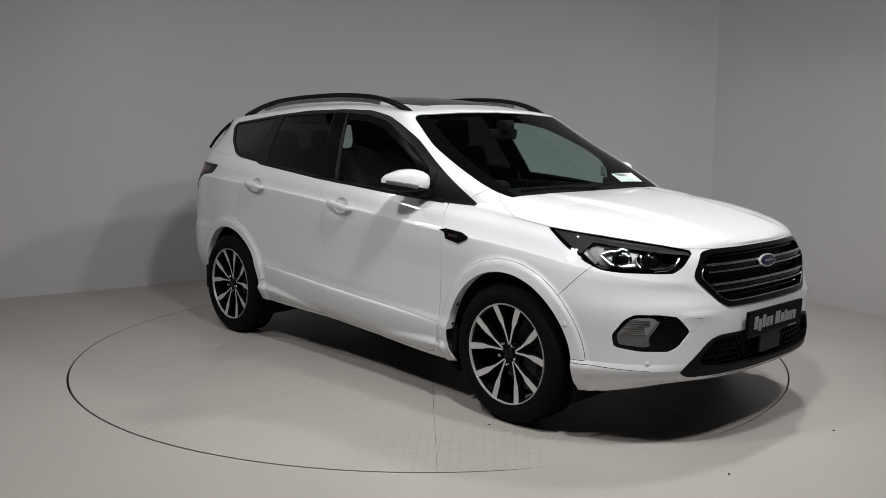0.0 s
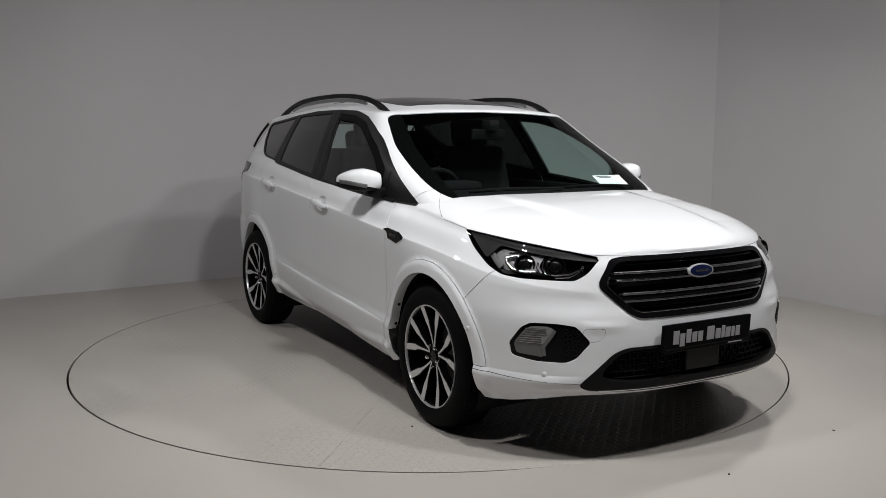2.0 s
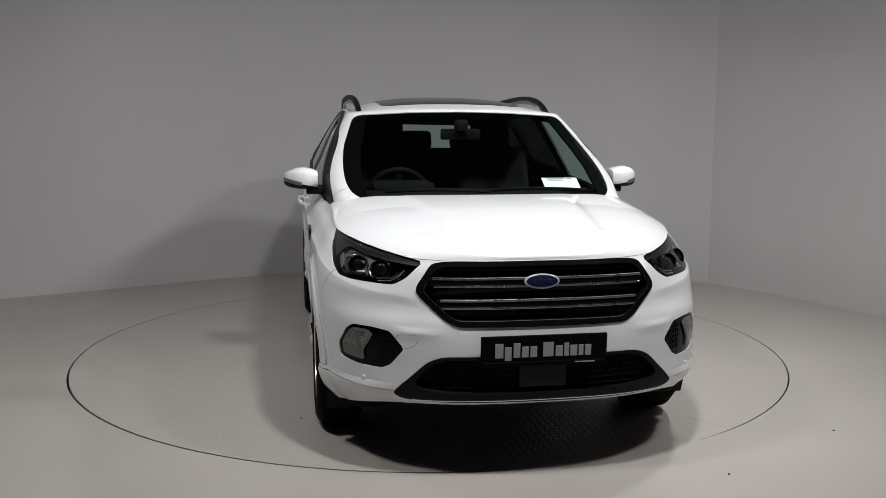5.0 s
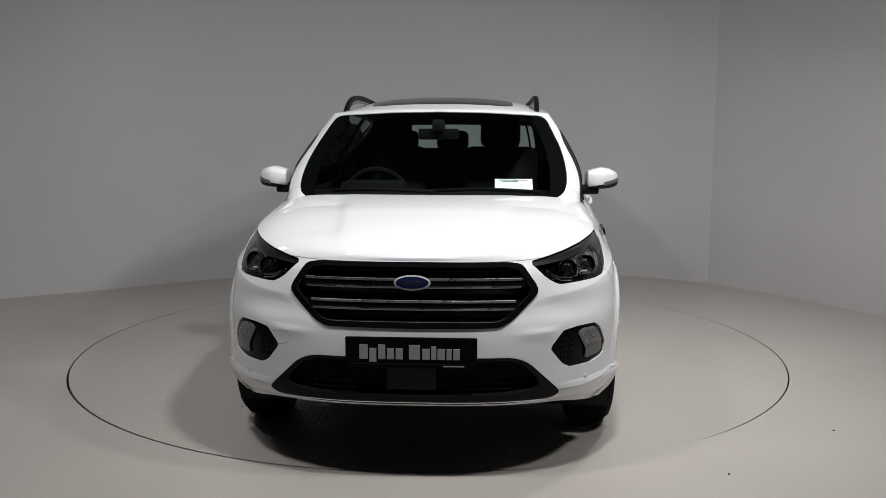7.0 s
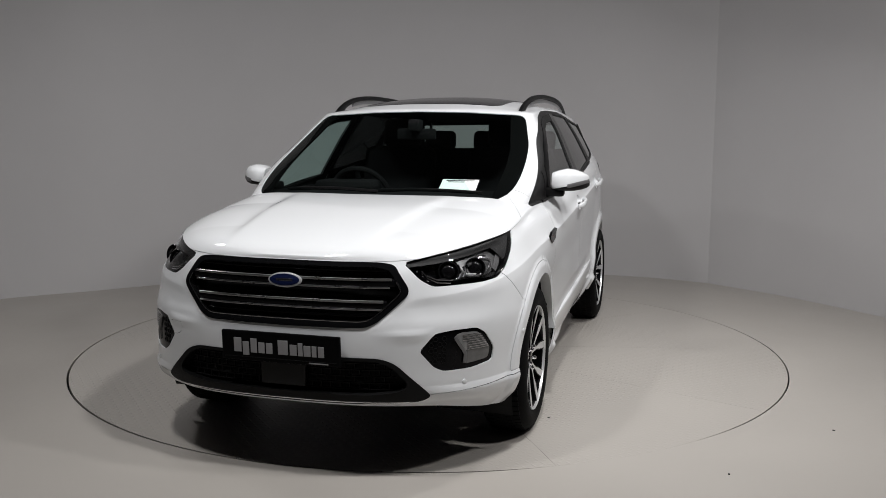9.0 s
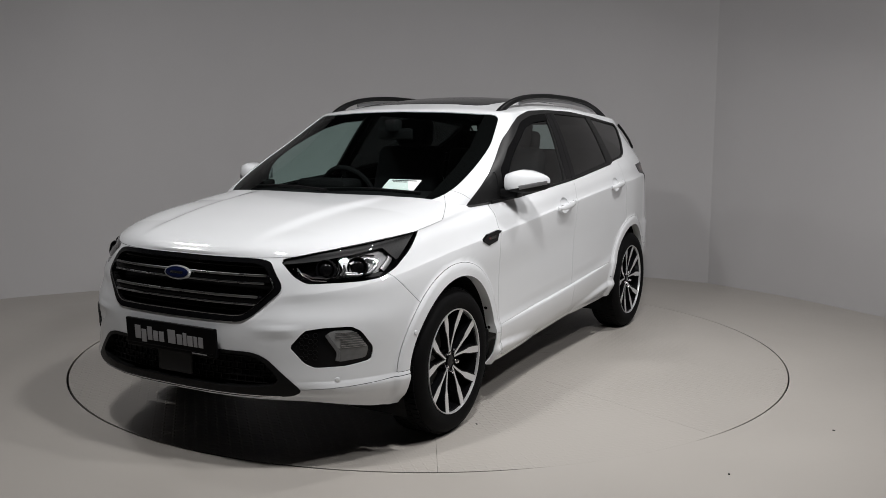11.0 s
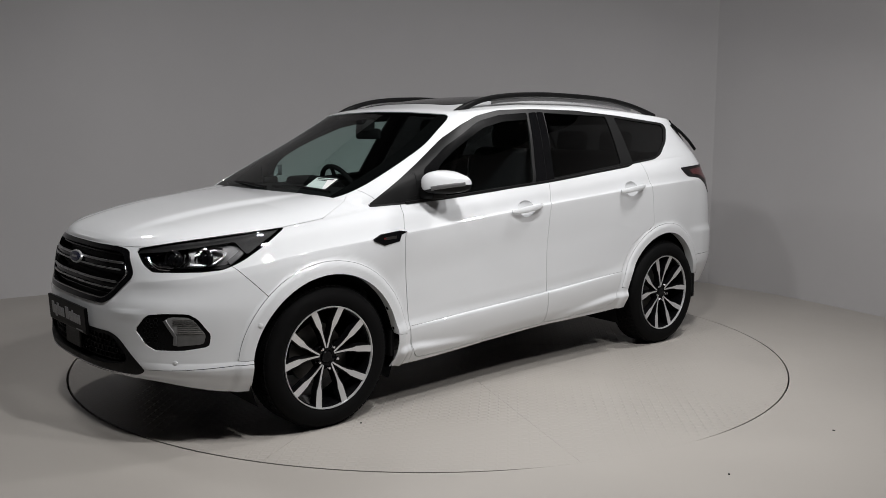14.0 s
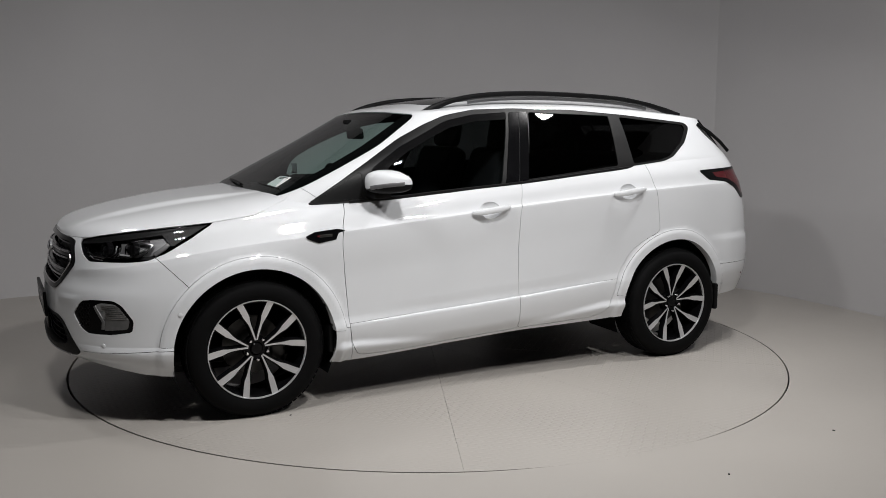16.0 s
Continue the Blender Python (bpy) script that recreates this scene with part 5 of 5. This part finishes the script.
            for deg in ((152, 168) if ax > -1 else (12, 24)):
                a = math.radians(deg)
                clip = lathe([(0.009, 0.0), (0.009, 0.003), (0.005, 0.005), (0.0001, 0.005)], 16)
                bmesh.ops.transform(clip, matrix=mirror_matrix(s) @ aim(Vector((ax + 0.4085 * math.cos(a), 0.868, 0.345 + 0.4085 * math.sin(a))), Vector((-math.cos(a), 0, -math.sin(a)))), verts=clip.verts)
                placed(part("arch_clip", clip, BLACK_TRIM, car, "black arch clip"))
            placed(part("mud_flap", sided(box(0.03, 0.15, 0.14 if ax > -1 else 0.17, 0.01, at=(ax - (0.396 if ax > -1 else 0.382), 0.79, 0.350)), s), BLACK_TRIM, car, "black mud flap"))
        for u, z, y in ((0.699, 0.405, 0.716), (0.372, 0.559, 0.897)):
            n = Vector((0.72, 0.69, 0)) if u > 0.5 else Vector((0.2, 0.98, 0))
            bm = lathe([(0.0105, 0), (0.0105, 0.004), (0.0085, 0.005), (0.0001, 0.005)], 20)
            bmesh.ops.transform(bm, matrix=mirror_matrix(s) @ aim(Vector((u, y, z)) - n * 0.001, n), verts=bm.verts)
            o = part("parking_sensor", bm, WHITE, bumper, "white parking sensor", True)
        placed(part("rear_reflector", sided(box(0.10, 0.012, 0.045, 0.004, at=(-3.402, 0.742, 0.492), rot=Matrix.Rotation(0.75, 3, "Z")), s), RED_LENS, car, "red reflector in the rear bumper"))
        # rear window side strip
        placed(part("spoiler_strip", sided(sweep([(-3.098, 0.590, 1.495), (-3.185, 0.618, 1.39), (-3.268, 0.640, 1.285)], rounded(0.03, 0.018, 8), [(0, 1, 0.4)] * 3), s), BLACK_GLOSS, car, "gloss black strip beside the rear window", True))

    sides(side)
    interior(car)
    return car


def interior(car):
    def add(name, bm, mat, label="", smooth=True, parent=None):
        o = part(name, bm, mat, parent or car, label, smooth)
        return o if parent else placed(o)

    add("underbody", box(3.6, 1.40, 0.10, 0.03, at=(-1.3, 0, 0.30)), BLACK_TRIM, "black underbody", False)
    add("cabin_floor", box(2.8, 1.46, 0.05, 0.01, at=(-1.75, 0, 0.42)), CABIN, "dark cabin floor", False)
    add("firewall", box(0.05, 1.5, 0.60, 0.01, at=(-0.30, 0, 0.70)), CABIN, "dark firewall", False)
    add("rear_trim", box(0.05, 1.35, 0.55, 0.01, at=(-3.05, 0, 0.72)), CABIN, "dark boot trim", False)
    prof = [(-0.30, 0.90), (-0.20, 1.035), (-0.45, 1.085), (-0.66, 1.095), (-0.80, 1.06), (-0.86, 0.95), (-0.80, 0.72), (-0.55, 0.62)]
    bm = prism(prof, 1.44)
    bmesh.ops.transform(bm, matrix=Matrix(((1, 0, 0, 0), (0, 0, 1, -0.72), (0, 1, 0, 0), (0, 0, 0, 1))), verts=bm.verts)
    bmesh.ops.bevel(bm, geom=bm.edges[:], offset=0.02, segments=2, affect="EDGES")
    dash = add("dashboard", bm, CABIN, "dark soft-touch dashboard")
    add("instrument_hood", box(0.20, 0.36, 0.07, 0.03, at=(-0.72, -0.37, 1.105)), CABIN, parent=dash)
    # card with plain bars leaning behind the windscreen
    slope = Matrix.Translation((-0.262, 0.428, 1.150)) @ Matrix.Rotation(math.radians(31), 4, "Y")

    def sloped(bm):
        bmesh.ops.transform(bm, matrix=slope, verts=bm.verts)
        return bm

    card = add("price_card", sloped(box(0.095, 0.195, 0.002, 0.0006)), CARD, "white card with dark lines behind the windscreen", False)
    part("printed_bar", sloped(box(0.007, 0.15, 0.001, at=(-0.036, 0, 0.0014))), INK, card)
    part("printed_bar", sloped(box(0.005, 0.085, 0.001, at=(-0.024, -0.02, 0.0014))), INK, card)
    # steering wheel on the right
    bm = bmesh.new()
    R = Matrix.Translation((-0.93, -0.37, 1.03)) @ Matrix.Rotation(math.radians(-66), 4, "Y")
    ringpts = [(0.185 * math.cos(2 * math.pi * i / 48), 0.185 * math.sin(2 * math.pi * i / 48)) for i in range(48)]
    rows = []
    for c, s in ringpts:
        d = Vector((c, s, 0)).normalized()
        rows.append([bm.verts.new(R @ (Vector((c, s, 0)) + d * 0.016 * math.cos(a) + Vector((0, 0, 0.016 * math.sin(a))))) for a in np.linspace(0, 2 * math.pi, 9)[:-1]])
    for i in range(48):
        for j in range(8):
            bm.faces.new((rows[i][j], rows[i][(j + 1) % 8], rows[(i + 1) % 48][(j + 1) % 8], rows[(i + 1) % 48][j]))
    sw = add("steering_wheel", bm, CABIN, "dark steering wheel")
    hb = lathe([(0.07, -0.02), (0.075, 0.0), (0.06, 0.02), (0.0001, 0.025)], 24)
    bmesh.ops.transform(hb, matrix=R, verts=hb.verts)
    add("steering_hub", hb, CABIN, parent=sw)
    for a in (0, math.pi, -math.pi / 2):
        sp = box(0.035, 0.12, 0.012, 0.004, at=(0, 0.12, 0))
        bmesh.ops.transform(sp, matrix=R @ Matrix.Rotation(a, 4, "Z"), verts=sp.verts)
        add("steering_spoke", sp, CABIN, parent=sw)
    # seats
    for y in (-0.37, 0.37):
        seat = add("front_seat", box(0.54, 0.50, 0.17, 0.06, at=(-1.27, y, 0.72), rot=Matrix.Rotation(math.radians(-8), 3, "Y"), segments=3), SEAT, "charcoal cloth front seat")
        add("backrest", box(0.15, 0.50, 0.62, 0.06, at=(-1.60, y, 1.02), rot=Matrix.Rotation(math.radians(-18), 3, "Y"), segments=3), SEAT, parent=seat)
        add("headrest", box(0.10, 0.27, 0.19, 0.045, at=(-1.72, y, 1.41), rot=Matrix.Rotation(math.radians(-10), 3, "Y"), segments=3), SEAT, parent=seat)
        for o in (-0.06, 0.06):
            add("headrest_post", box(0.012, 0.012, 0.10, 0.003, at=(-1.705, y + o, 1.30)), DARK_CHROME, parent=seat)
    bench = add("rear_bench", box(0.5, 1.25, 0.16, 0.05, at=(-2.30, 0, 0.74), segments=3), SEAT, "charcoal cloth rear bench")
    add("backrest", box(0.14, 1.25, 0.60, 0.05, at=(-2.62, 0, 1.00), rot=Matrix.Rotation(math.radians(-20), 3, "Y"), segments=3), SEAT, parent=bench)
    for y in (-0.40, 0.0, 0.40):
        add("headrest", box(0.10, 0.25, 0.15, 0.04, at=(-2.74, y, 1.35), rot=Matrix.Rotation(math.radians(-10), 3, "Y"), segments=3), SEAT, parent=bench)
    m = add("interior_mirror", box(0.025, 0.24, 0.065, 0.012, at=(-0.88, 0, 1.405), rot=Matrix.Rotation(0.12, 3, "Y")), CABIN, "dark interior mirror")
    add("mirror_stalk", box(0.10, 0.07, 0.07, 0.015, at=(-0.86, 0, 1.455)), CABIN, parent=m)
    for y in (-0.74, 0.74):
        add("door_card", box(1.9, 0.05, 0.64, 0.02, at=(-1.45, y + math.copysign(0.045, y), 0.76)), CABIN, "dark door trim", False)
    # wipers on the cowl
    for y0, y1, x1 in ((-0.52, 0.02, -0.16), (-0.02, 0.56, -0.22)):
        pts = [(-0.235 + (x1 + 0.235) * f + 0.02 * math.sin(f * 3.1), y0 + (y1 - y0) * f, 1.115 + 0.012 * math.sin(f * 3.1)) for f in np.linspace(0, 1, 14)]
        w = add("wiper", sweep(pts, rounded(0.012, 0.014, 8)), BLACK_TRIM, "black wiper")
        add("wiper_blade", sweep([(a - 0.012, b, c - 0.004) for a, b, c in pts], rounded(0.006, 0.016, 8)), BLACK_TRIM, parent=w)
    pts = [(-0.10 - 0.26 * (abs(y) / 0.72) ** 2.6, y, 1.062 + 0.004 * (abs(y) / 0.72)) for y in np.linspace(-0.72, 0.72, 40)]
    add("cowl", sweep(pts, rounded(0.10, 0.02, 8)), BLACK_TRIM, "black cowl panel below the windscreen")


CAR = build_car()


def motions():
    """The table turns clockwise at a steady rate with the car on it."""
    turn = [(0.0, -48.26), (2.0, -61.25), (4.0, -74.30), (6.5, -90.72), (9.0, -107.08), (11.5, -123.5), (14.0, -140.02), (16.0, -153.35)]
    walk(CAR, [(t, pose(0, 0, 0, 0, 0, a)) for t, a in turn])
    walk(TABLE, [(t, pose(0, 0, 0, 0, 0, a)) for t, a in turn])


motions()
